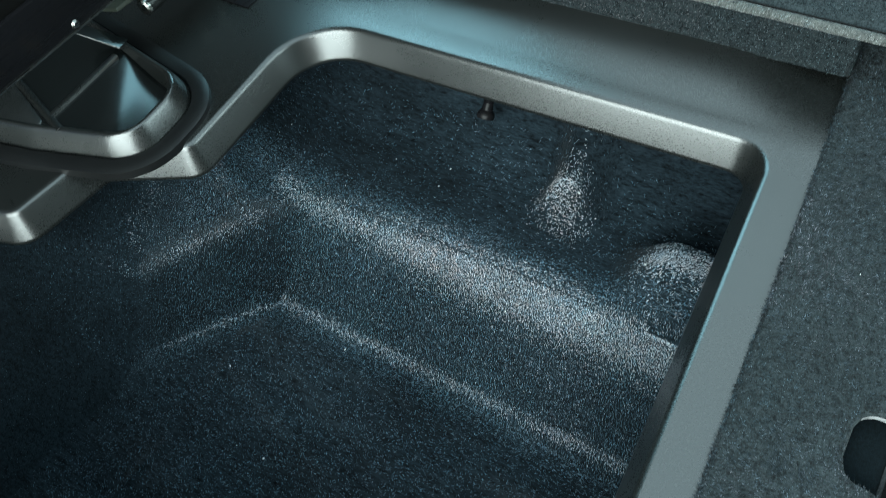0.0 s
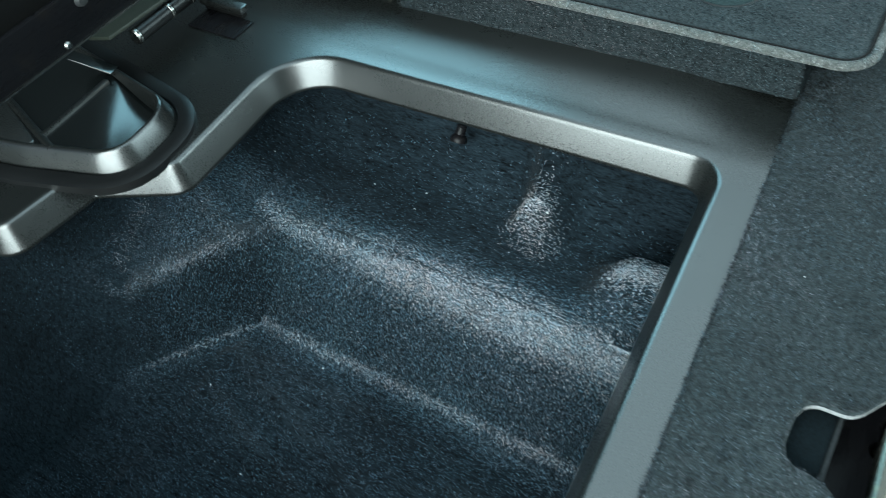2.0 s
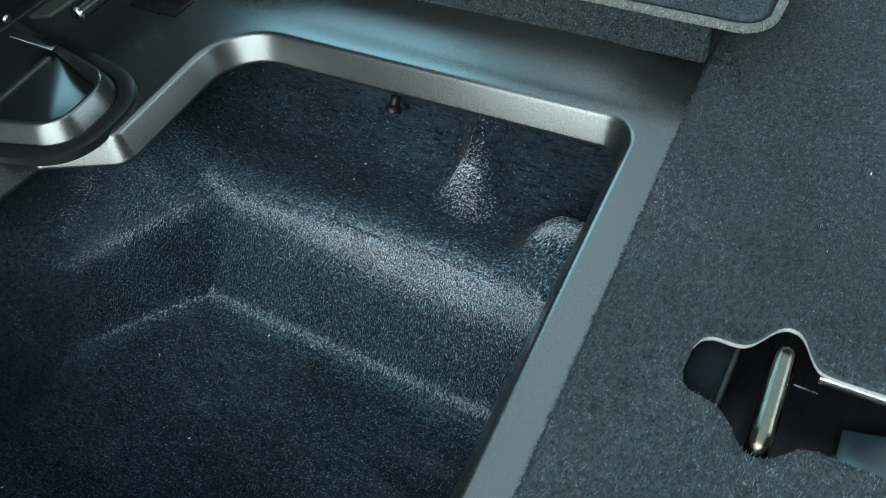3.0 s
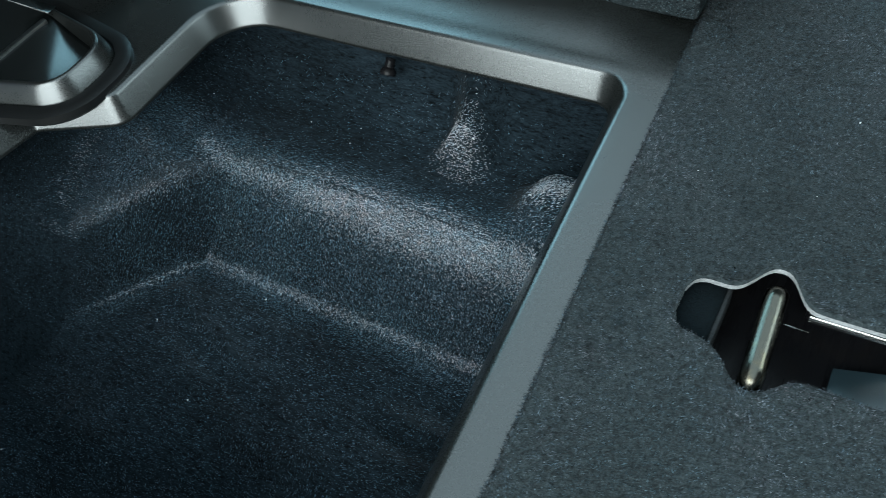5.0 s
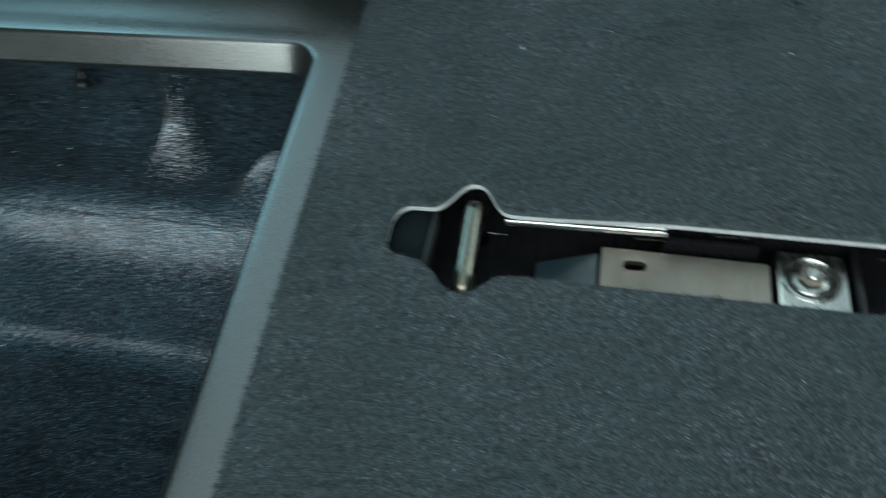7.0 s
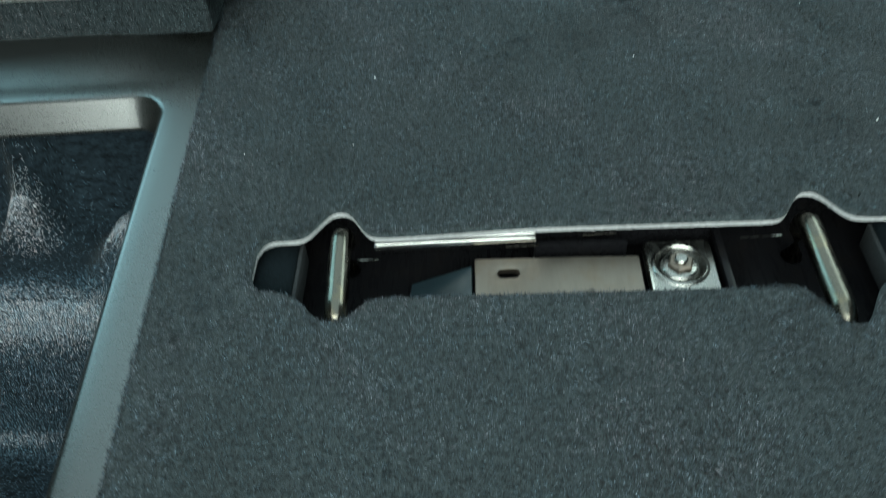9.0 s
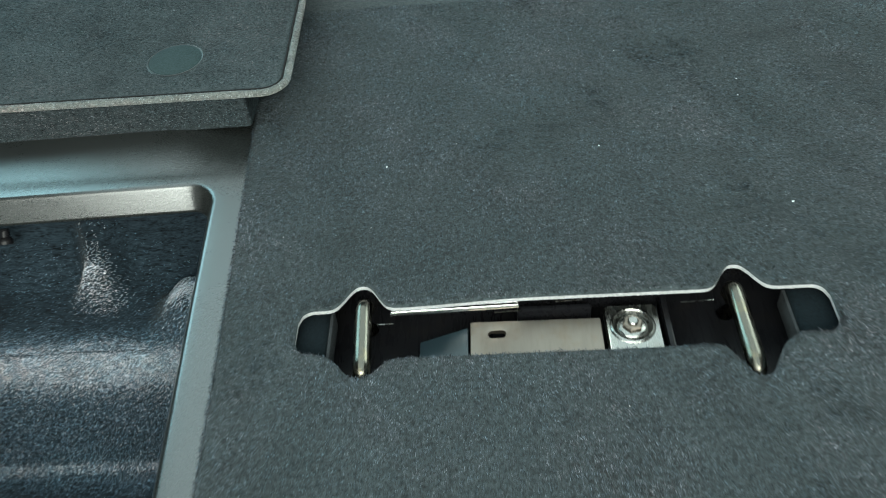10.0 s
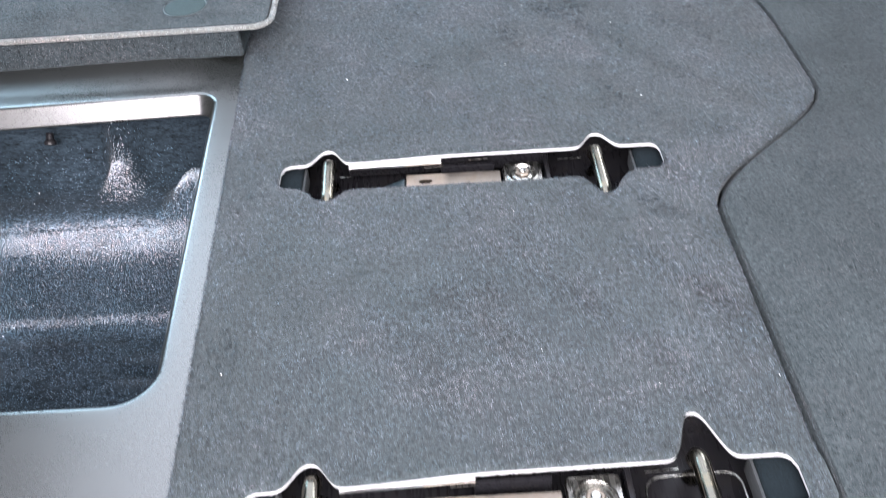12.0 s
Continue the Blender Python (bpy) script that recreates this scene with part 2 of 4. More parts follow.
def loft(bm, rings, closed=True, caps=False):
    """Faces between rings of 3D points; returns the rings of vertices."""
    made = [[bm.verts.new(p) for p in ring] for ring in rings]
    n = len(made[0])
    for a, b in zip(made, made[1:]):
        for i in range(n if closed else n - 1):
            j = (i + 1) % n
            bm.faces.new((a[i], a[j], b[j], b[i]))
    if caps:
        bm.faces.new(made[0])
        bm.faces.new(made[-1])
    return made


def lifted(outline, z):
    return [(p.x, p.y, z(p) if callable(z) else z) for p in outline]


def sheet(bm, loops):
    """Fill between an outer loop of vertices and holes."""
    edges = []
    for loop in loops:
        for i, v in enumerate(loop):
            w = loop[(i + 1) % len(loop)]
            e = bm.edges.get((v, w)) or bm.edges.new((v, w))
            edges.append(e)
    bmesh.ops.triangle_fill(bm, edges=edges, use_beauty=True)


def box(sx, sy, sz, bevel=0.0, at=(0, 0, 0), segments=2):
    bm = bmesh.new()
    bmesh.ops.create_cube(bm, size=1.0, matrix=Matrix.Translation(at) @ Matrix.Diagonal((sx, sy, sz, 1)))
    if bevel:
        bmesh.ops.bevel(bm, geom=bm.edges[:], offset=bevel, segments=segments, affect="EDGES", profile=0.6)
    return bm


def lathe(profile, steps=28):
    """A turned body round z from (radius, z) pairs."""
    bm = bmesh.new()
    rings = [[(r * math.cos(2 * math.pi * k / steps), r * math.sin(2 * math.pi * k / steps), z) for k in range(steps)] for r, z in profile]
    loft(bm, rings, True, True)
    return bm


def tube(points, radius, sides=12, closed=False, wobble=0.0, flat=1.0):
    """A round cord along 3D points."""
    bm, rings, n = bmesh.new(), [], len(points)
    pts = [Vector(p) for p in points]
    for i, p in enumerate(pts):
        a = pts[(i - 1) % n] if closed or i else p
        b = pts[(i + 1) % n] if closed or i < n - 1 else p
        t = (b - a).normalized()
        side = t.cross(Vector((0, 0, 1)))
        side = side.normalized() if side.length > 1e-4 else Vector((1, 0, 0))
        up = side.cross(t).normalized()
        r = radius * (1 + wobble * noise.noise(p * 180))
        rings.append([p + side * (r * math.cos(2 * math.pi * k / sides)) + up * (r * flat * math.sin(2 * math.pi * k / sides)) for k in range(sides)])
    if closed:
        rings.append(rings[0])
    made = loft(bm, rings, True, not closed)
    if closed:
        bmesh.ops.remove_doubles(bm, verts=bm.verts[:], dist=1e-6)
    return bm


def resampled(outline, step):
    """Points along a closed outline at even steps."""
    out, n = [], len(outline)
    for i, p in enumerate(outline):
        q = outline[(i + 1) % n]
        k = max(1, round((q - p).length / step))
        out += [p.lerp(q, j / k) for j in range(k)]
    return out


def fibres(name, base, tip, radius, material, parent, label, facing=(0.0, 0.0, 1.0)):
    """Many thin tapered fibres in one mesh, from arrays of their feet and tips; facing is the way the cloth under them faces."""
    base, tip = np.asarray(base, float), np.asarray(tip, float)
    n = len(base)
    gen = np.random.RandomState(n)
    d = tip - base
    a = np.cross(d, gen.normal(size=(n, 3)))
    a *= radius / np.maximum(np.linalg.norm(a, axis=1, keepdims=True), 1e-9)
    b = np.cross(d, a)
    b *= radius / np.maximum(np.linalg.norm(b, axis=1, keepdims=True), 1e-9)
    co = np.stack([base + a, base - 0.5 * a + 0.87 * b, base - 0.5 * a - 0.87 * b, tip], 1).reshape(-1)
    corners = (np.arange(n)[:, None] * 4 + np.array([0, 1, 3, 1, 2, 3, 2, 0, 3])).reshape(-1)
    me = bpy.data.meshes.new(name)
    me.vertices.add(4 * n)
    me.vertices.foreach_set("co", co.astype(np.float32))
    me.loops.add(9 * n)
    me.loops.foreach_set("vertex_index", corners.astype(np.int32))
    me.polygons.add(3 * n)
    me.polygons.foreach_set("loop_start", (np.arange(3 * n) * 3).astype(np.int32))
    me.update(calc_edges=True)
    me.validate()
    nap = np.repeat(np.broadcast_to(np.asarray(facing, float), (n, 3)), 4, axis=0)
    me.attributes.new("nap", "FLOAT_VECTOR", "POINT").data.foreach_set("vector", nap.astype(np.float32).reshape(-1))
    me.materials.append(material)
    ob = new(name, me)
    ob.parent = parent
    return tagged(ob, label, kind="stuff")


def scattered(x0, x1, y0, y1, step, seed):
    """Jittered grid points."""
    gen = np.random.RandomState(seed)
    gx, gy = np.meshgrid(np.arange(x0, x1, step), np.arange(y0, y1, step))
    p = np.stack([gx.ravel(), gy.ravel()], 1)
    return p + gen.uniform(-0.6, 0.6, p.shape) * step, gen


def inside(p, outline):
    """Which of the points lie within a closed outline."""
    out = np.zeros(len(p), bool)
    n = len(outline)
    for i in range(n):
        a, b = outline[i], outline[(i + 1) % n]
        if a.y == b.y:
            continue
        cross = ((a.y > p[:, 1]) != (b.y > p[:, 1])) & (p[:, 0] < (b.x - a.x) * (p[:, 1] - a.y) / (b.y - a.y) + a.x)
        out ^= cross
    return out


def pile(name, p, z, gen, height, radius, lean, material, parent, label, brushed=()):
    """Upright yarn ends on the points p."""
    n = len(p)
    base = np.column_stack([p, z - 0.0003])
    lift = height * gen.uniform(0.5, 1.2, n)
    nap = np.zeros((n, 2))
    for k in range(22):
        wave, turn = gen.normal(size=2) * (18 if k < 6 else 55 if k < 14 else 170), gen.uniform(0, 6.28, 2)
        nap += 0.20 * np.sin((p @ wave)[:, None] + turn)
    for x, y, r, dx, dy in brushed:
        nap += np.exp(-(((p - (x, y)) / r) ** 2).sum(1))[:, None] * np.array((dx, dy))
    tip = base + np.column_stack([lift[:, None] * (np.array(lean) + nap + gen.normal(scale=0.5, size=(n, 2))), lift])
    # yarn that leans one way turns its upper side the other way
    facing = np.column_stack([-0.34 * nap, np.ones(n)])
    return fibres(name, base, tip, radius, material, parent, label, facing / np.linalg.norm(facing, axis=1, keepdims=True))


def smooth01(x):
    x = np.clip(x, 0.0, 1.0)
    return x * x * (3 - 2 * x)


# ---- the car's shell: plain walls that close the place ----
FLOOR_BACK, FLOOR_FRONT, LEFT, RIGHT, ROOF = -0.92, 1.35, -0.70, 0.72, 0.98


def slab(name, x0, x1, y0, y1, z0, z1, material, label, category):
    ob = part(name, box(x1 - x0, y1 - y0, z1 - z0, 0.004, ((x0 + x1) / 2, (y0 + y1) / 2, (z0 + z1) / 2)), material)
    return tagged(ob, label, category, kind="structure")


slab("ground", -30, 30, -30, 30, -0.85, -0.72, EARTH, "dark asphalt ground under the parked car", "ground")
slab("wall_front", LEFT, RIGHT, FLOOR_FRONT, FLOOR_FRONT + 0.05, -0.25, ROOF, TRIM, "plain dark partition ahead of the cargo floor", "wall")
# the opening in this unseen ceiling is made up to pass light from above
ceiling = box(1, 1, 1)
ceiling.clear()
for x0, x1, y0, y1 in ((LEFT - 0.05, RIGHT + 0.05, -0.68, -0.60), (LEFT - 0.05, RIGHT + 0.05, 1.34, FLOOR_FRONT + 0.05), (LEFT - 0.05, -0.69, -0.60, 1.34), (0.69, RIGHT + 0.05, -0.60, 1.34)):
    bmesh.ops.create_cube(ceiling, size=1.0, matrix=Matrix.Translation(((x0 + x1) / 2, (y0 + y1) / 2, ROOF + 0.02)) @ Matrix.Diagonal((x1 - x0, y1 - y0, 0.04, 1)))
tagged(part("ceiling", ceiling, HEADLINER), "unseen grey cloth headliner, left open for the added roof fill", "ceiling", kind="structure")
for side, x, w0, w1, low, back in (("left", LEFT - 0.05, 0.35, 1.31, 0.13, -0.20), ("right", RIGHT, 0.2, 1.2, 0.31, FLOOR_BACK)):
    wall = thing("wall_" + side, "dark grey trim wall with a window opening", "wall", kind="structure")
    for y0, y1, z0, z1 in ((back, FLOOR_FRONT, -0.25, low), (back, FLOOR_FRONT, 0.84, ROOF), (back, w0, low, 0.84), (w1, FLOOR_FRONT, low, 0.84)):
        part("panel", box(0.05, y1 - y0, z1 - z0, 0.0, (x + 0.025, (y0 + y1) / 2, (z0 + z1) / 2)), TRIM, wall)
slab("floor_base", LEFT, RIGHT, FLOOR_BACK, FLOOR_FRONT, -0.34, -0.30, TRIM, "dark floor pan under the cargo floor", "floor")

# ---- cargo floor carpet with two anchor slots ----


def carpet_edge(y):
    return -0.0945 - 0.060 * y


def seam(y):
    return 0.334 + 0.141 * smooth01((y + 0.118) / 0.185) - 0.09 * max(0.0, y - 0.2)


def slot_outline(reach=(0.0, 0.0)):
    """The cut-out: a long slot with a lobe either side of each rod; reach makes the lobes longer."""
    xs = [-0.0405 + 0.3455 * k / 150 for k in range(151)]

    def far(x):
        lobe = (0.0205 + reach[0]) * math.exp(-abs((x - 0.0005) / 0.0125) ** 2.6) + (0.0205 + reach[1]) * math.exp(-abs((x - 0.2505) / 0.0125) ** 2.6)
        return -0.0195 + 0.004 * smooth01((x - 0.02) / 0.1) + lobe

    def near(x):
        lobe = 0.0145 * math.exp(-abs((x - 0.003) / 0.0135) ** 2.6) + 0.0245 * math.exp(-abs((x - 0.2490) / 0.0130) ** 2.6)
        ends = 0.006 * (1 - smooth01((x + 0.03) / 0.025)) + 0.007 * smooth01((x - 0.262) / 0.02)
        return -0.0615 - lobe + ends

    def corner(x):
        d = min(x + 0.0405, 0.305 - x)
        return 0.010 - math.sqrt(max(0.0, 0.010 ** 2 - (0.010 - min(d, 0.010)) ** 2))

    lower = [Vector((x, near(x) + corner(x))) for x in xs]
    upper = [Vector((x, far(x) - corner(x))) for x in reversed(xs)]
    return resampled(lower + upper, 0.0025)


SLOT_A = slot_outline()
turn_b = Matrix.Rotation(radians(1.0), 2)
SLOT_B = [turn_b @ p + Vector((0.014, -0.3425)) for p in slot_outline((-0.002, 0.015))]

floor_carpet = thing("floor_carpet", "blue-grey short-pile carpet over the cargo floor", "carpet", kind="structure")
bm = bmesh.new()
ys = [FLOOR_BACK + 0.03 + (1.2 - FLOOR_BACK) * k / 130 for k in range(131)]
right_side = [Vector((seam(y), y)) for y in ys]
left_side = [Vector((carpet_edge(y) + 0.0012 * noise.noise((y * 90, 0, 0)), y)) for y in reversed(ys)]
border = right_side + left_side
rings = loft(bm, [lifted(grown(border, 0.0002), -0.0038), lifted(grown(border, -0.0004), -0.0020), lifted(grown(border, -0.0018), -0.0004), lifted(grown(border, -0.004), 0.0)])
loops = [rings[-1]]
for slot in (SLOT_A, SLOT_B):
    made = loft(bm, [lifted(slot, -0.0022), lifted(grown(slot, 0.0012), -0.0003), lifted(grown(slot, 0.004), 0.0011), lifted(grown(slot, 0.009), 0.0005), lifted(grown(slot, 0.016), 0.0)])
    loops.append(made[-1])
sheet(bm, loops)
part("pile", bm, CARPET, floor_carpet)
for slot in (SLOT_A, SLOT_B):
    bm = bmesh.new()
    loft(bm, [lifted(grown(slot, 0.0012), -0.0021), lifted(grown(slot, 0.0001), -0.0024), lifted(grown(slot, 0.0005), -0.0058), lifted(grown(slot, 0.002), -0.0070), lifted(grown(slot, 0.012), -0.0070)])
    part("cut_edge", bm, FLEECE, floor_carpet, "pale fleece backing at the cut edge")

p, gen = scattered(-0.125, 0.49, -0.43, 0.37, 0.00100, 11)
edge_l = -0.0945 - 0.060 * p[:, 1]
edge_r = np.interp(p[:, 1], ys, [seam(y) for y in ys])
keep = (p[:, 0] > edge_l + 0.0004) & (p[:, 0] < edge_r - 0.0009)
keep &= ~inside(p, grown(SLOT_A, 0.0006)) & ~inside(p, grown(SLOT_B, 0.0006))
p = p[keep]
rise = np.full(len(p), 0.0002)
for slot in (SLOT_A, SLOT_B):
    for reach, z in ((0.0145, 0.0004), (0.0105, 0.0007), (0.0075, 0.0010), (0.0055, 0.0013), (0.0022, 0.0005)):
        rise[inside(p, grown(slot, reach))] = z
pile("yarn", p, rise, gen, 0.0010, 0.00032, (0.05, -0.10), CARPET_YARN, floor_carpet, "short blue-grey carpet yarn", [(0.268, -0.112, 0.026, 0.2, -1.5), (0.228, -0.124, 0.028, -0.5, -1.6), (0.13, -0.22, 0.06, 0.1, 1.5), (0.29, -0.17, 0.035, 0.3, 0.9)])

gen = np.random.RandomState(15)
row = np.repeat(np.arange(-0.45, 0.19, 0.0006), 3)
row += gen.uniform(-0.0005, 0.0005, len(row))
edge = -0.0945 - 0.060 * row + 0.0003 * np.sin(row * 310) * np.sin(row * 83 + 1)
base = np.column_stack([edge + gen.uniform(0.0, 0.0022, len(row)), row, gen.uniform(-0.0028, 0.0002, len(row))])
tip = base + np.column_stack([-gen.uniform(0.0002, 0.0021, len(row)), gen.normal(scale=0.0007, size=len(row)), gen.uniform(-0.0006, 0.0011, len(row))])
fibres("frayed_edge", base, tip, 0.00028, CARPET_YARN, floor_carpet, "frayed yarn along the carpet's edge")

# the side piece beyond the curved seam rises gently to the wall
side_floor = thing("side_carpet", "blue-grey carpeted side panel along a curved seam", "carpet", kind="structure")
bm = bmesh.new()
cols = [(0.0018, -0.0100), (0.0028, -0.0050), (0.0046, -0.0008), (0.0085, 0.0012), (0.02, 0.002), (0.06, 0.005), (0.12, 0.012), (0.2, 0.05), (0.26, 0.16)]
loft(bm, [[(min(seam(y) + d * (RIGHT - seam(y)) / 0.26, RIGHT), y, z) for y in ys] for d, z in cols], closed=False)
part("pile", bm, SIDE_CARPET, side_floor)
p, gen = scattered(0.33, 0.62, -0.43, 0.37, 0.00130, 12)
off = (p[:, 0] - np.interp(p[:, 1], ys, [seam(y) for y in ys])) * 0.26 / (RIGHT - np.interp(p[:, 1], ys, [seam(y) for y in ys]))
keep = (off > 0.0030) & (off < 0.16)
p, off = p[keep], off[keep]
pile("yarn", p, np.interp(off, [c[0] for c in cols], [c[1] for c in cols]), gen, 0.0009, 0.00033, (-0.1, -0.2), SIDE_YARN, side_floor, "short blue-grey carpet yarn")

# loose yarn on both sides of the seam
gen = np.random.RandomState(16)
row = np.repeat(np.arange(-0.45, 0.40, 0.0008), 3) + gen.uniform(-0.0006, 0.0006, 3 * len(np.arange(-0.45, 0.40, 0.0008)))
line = np.interp(row, ys, [seam(y) for y in ys])
for start, way, low, coat, home in ((-0.0016, 1.0, -0.0016, CARPET_YARN, floor_carpet), (0.0046, -1.0, -0.0022, SIDE_YARN, side_floor)):
    base = np.column_stack([line + start + way * gen.uniform(-0.0010, 0.0008, len(row)), row, gen.uniform(low, low + 0.0016, len(row))])
    tip = base + np.column_stack([way * gen.uniform(0.0, 0.0016, len(row)), gen.normal(scale=0.0006, size=len(row)), gen.uniform(-0.0004, 0.0011, len(row))])
    fibres("seam_yarn", base, tip, 0.00030, coat, home, "loose yarn along the curved seam", (0.5 * way, 0.0, 0.86))

# ---- bin surround ----
HOLE = rounded([(-0.1275, 0.1205, 0.022), (-0.458, 0.1105, 0.047), (-0.451, -0.028, 0.011), (-0.509, -0.058, 0.012), (-0.517, -0.122, 0.011),
                (-0.575, -0.140, 0.02), (-0.575, -0.285, 0.03), (-0.102, -0.285, 0.03)], 10)
HOLE = resampled(HOLE, 0.006)
TOP = -0.0040
LIP_FOOT = -0.0258

floor_bin = thing("floor_bin", "open felt-lined storage bin sunk in the floor, lid raised", "storage bin")
bm = bmesh.new()
outer = [Vector(p) for p in ((-0.68, -0.56), (carpet_edge(-0.56) + 0.02, -0.56), (carpet_edge(0.205) + 0.02, 0.205), (-0.68, 0.205))]
outer = resampled(outer, 0.06)
rims = [lifted(grown(HOLE, 0.012), TOP), lifted(grown(HOLE, 0.0042), TOP)]
for k in range(1, 8):
    a = radians(61 * k / 7)
    rims.append(lifted(grown(HOLE, 0.0042 - 0.0048 * math.sin(a)), TOP - 0.0048 * (1 - math.cos(a))))
rims.append(lifted(grown(HOLE, -0.0005), TOP - 0.0035))
rims.append(lifted(grown(HOLE, -0.0074), LIP_FOOT + 0.0030))
rims.append(lifted(grown(HOLE, -0.0080), LIP_FOOT + 0.0016))
rims.append(lifted(grown(HOLE, -0.0078), LIP_FOOT + 0.0004))
rims.append(lifted(grown(HOLE, -0.0068), LIP_FOOT))
rims.append(lifted(grown(HOLE, 0.0020), LIP_FOOT + 0.010))
loft(bm, rims)
lip_mesh, bm = bm, bmesh.new()
ring = [bm.verts.new((p.x, p.y, TOP)) for p in outer]
sheet(bm, [ring, [bm.verts.new(p) for p in rims[0]]])
# the strip in front of the floor panel climbs towards it
for axis, cuts in (((0, 1, 0), (0.1335, 0.137, 0.141, 0.146, 0.152, 0.159, 0.167, 0.176, 0.190)), ((1, 0, 0), (-0.20, -0.18, -0.165, -0.15, -0.14, -0.13, -0.12, -0.11, -0.10))):
    for at in cuts:
        bmesh.ops.bisect_plane(bm, geom=bm.verts[:] + bm.edges[:] + bm.faces[:], plane_co=Vector(axis) * at, plane_no=axis, dist=1e-5)
for v in bm.verts:
    past = max(0.0, v.co.y - 0.1335)
    v.co.z += (0.15 + 1.2 * past) * past * past / (past + 0.006) * smooth01((-0.10 - v.co.x) / 0.08)
surround = part("surround", bm, SURROUND, floor_bin, "satin dark grey plastic surround")
part("lip", lip_mesh, SURROUND, surround)

# ---- moulded felt liner of the bin ----


def eased_max(a, b, k):
    h = np.clip(0.5 + 0.5 * (a - b) / k, 0.0, 1.0)
    return b + (a - b) * h + k * h * (1 - h)


def ramped(u, soft=0.10):
    """Zero above an edge, then falling evenly to one at the foot."""
    return np.minimum(1.0, soft * np.logaddexp(0.0, u / soft))


def bell(x, width, power=2.0):
    return np.exp(-np.abs(x / width) ** power)


def ripple(x, y, seed):
    """Soft uneven swells, about -1 to 1."""
    return (np.sin(x + seed + 1.7 * np.sin(0.6 * y)) + np.sin(1.31 * y - 2 * seed + 1.3 * np.sin(0.8 * x)) + np.sin(0.7 * x - 1.9 * y + seed)) / 3


def slopes(x, y):
    """How far down the front face and the left face a place lies: 0 at the edge, 1 at the foot."""
    return (0.041 - y) / 0.062, (0.76 * (x + 0.463) - 0.65 * (y - 0.008)) / 0.030


def liner_height(x, y):
    low = -0.199 - 0.09 * np.clip(-0.03 - y, 0.0, 0.12)
    u_front, u_left = slopes(x, y)
    u = np.minimum(u_front, u_left)
    # flat shelf in front, climbing at its left end; a slanting facet beside it
    shelf = -0.111 + 0.54 * eased_max(0.0, -0.463 - x, 0.012)
    facet = -eased_max(-shelf, 0.110 + 0.425 * (x + 0.463) - 0.625 * (y - 0.008), 0.006)
    front = shelf + (low - shelf) * ramped(u_front)
    side = facet + (low - facet) * ramped(u_left, 0.06) - 0.020 * smooth01((x + 0.464) / 0.03)
    z = eased_max(front, side, 0.026 - 0.022 * smooth01((u - 0.5) / 0.5))
    # bead along the foot of the sloping face
    z = z + 0.0055 * bell(u - 0.98, 0.10) * (0.5 + 0.5 * smooth01((x + 0.52) / 0.06))
    # dips and swells of the bin floor
    fade = smooth01((u - 0.9) / 0.6)
    z = z + fade * (0.007 * np.sin(9 * x + 26 * y) - 0.016 * bell(x + 0.29, 0.09) * bell(y + 0.17, 0.035)
                    + 0.012 * bell(x + 0.45, 0.05) * bell(y + 0.18, 0.03) - 0.012 * bell(x + 0.20, 0.03) * bell(y + 0.085, 0.012)
                    - 0.007 * bell(x + 0.40, 0.06) * bell(y + 0.085 + 0.30 * (x + 0.40), 0.013))
    # box-shaped bulge beside the surround, with a slit along its foot
    bx, by = smooth01((x + 0.206) / 0.046), smooth01((y - 0.038) / 0.032) * smooth01((0.110 - y) / 0.026)
    z = z + 0.038 * bx * by
    z = z - 0.0050 * bell(y - 0.0435 + 0.05 * (x + 0.15), 0.0016) * smooth01((x + 0.165) / 0.006)
    # walls, the front one with a finger-shaped bulge
    finger = bell(x + 0.250 - 0.20 * (y - 0.10), 0.0185, 2.4)
    z = z + 0.034 * finger * smooth01((y - 0.089) / 0.016)
    for d, power in (((y - 0.084 + 0.010 * finger - 0.020 * bx) / (0.056 - 0.014 * bx), 4.6), ((-0.532 - x) / 0.024, 1.5), ((x + 0.104 + 0.06 * y) / 0.008, 1.5), ((-0.268 - y) / 0.022, 1.5)):
        z = z + (-0.024 - z) * np.clip(d, 0.0, 1.0) ** power
    return z + 0.0004 * ripple(x * 95, y * 95, 3.0)


bm = bmesh.new()
nx, ny = 230, 220
across = np.linspace(-0.580, -0.086, nx + 1)
loft(bm, [list(zip(across, np.full(nx + 1, y), liner_height(across, np.full(nx + 1, y)))) for y in np.linspace(-0.300, 0.148, ny + 1)], closed=False)
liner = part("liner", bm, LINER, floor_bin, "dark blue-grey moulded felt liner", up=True)


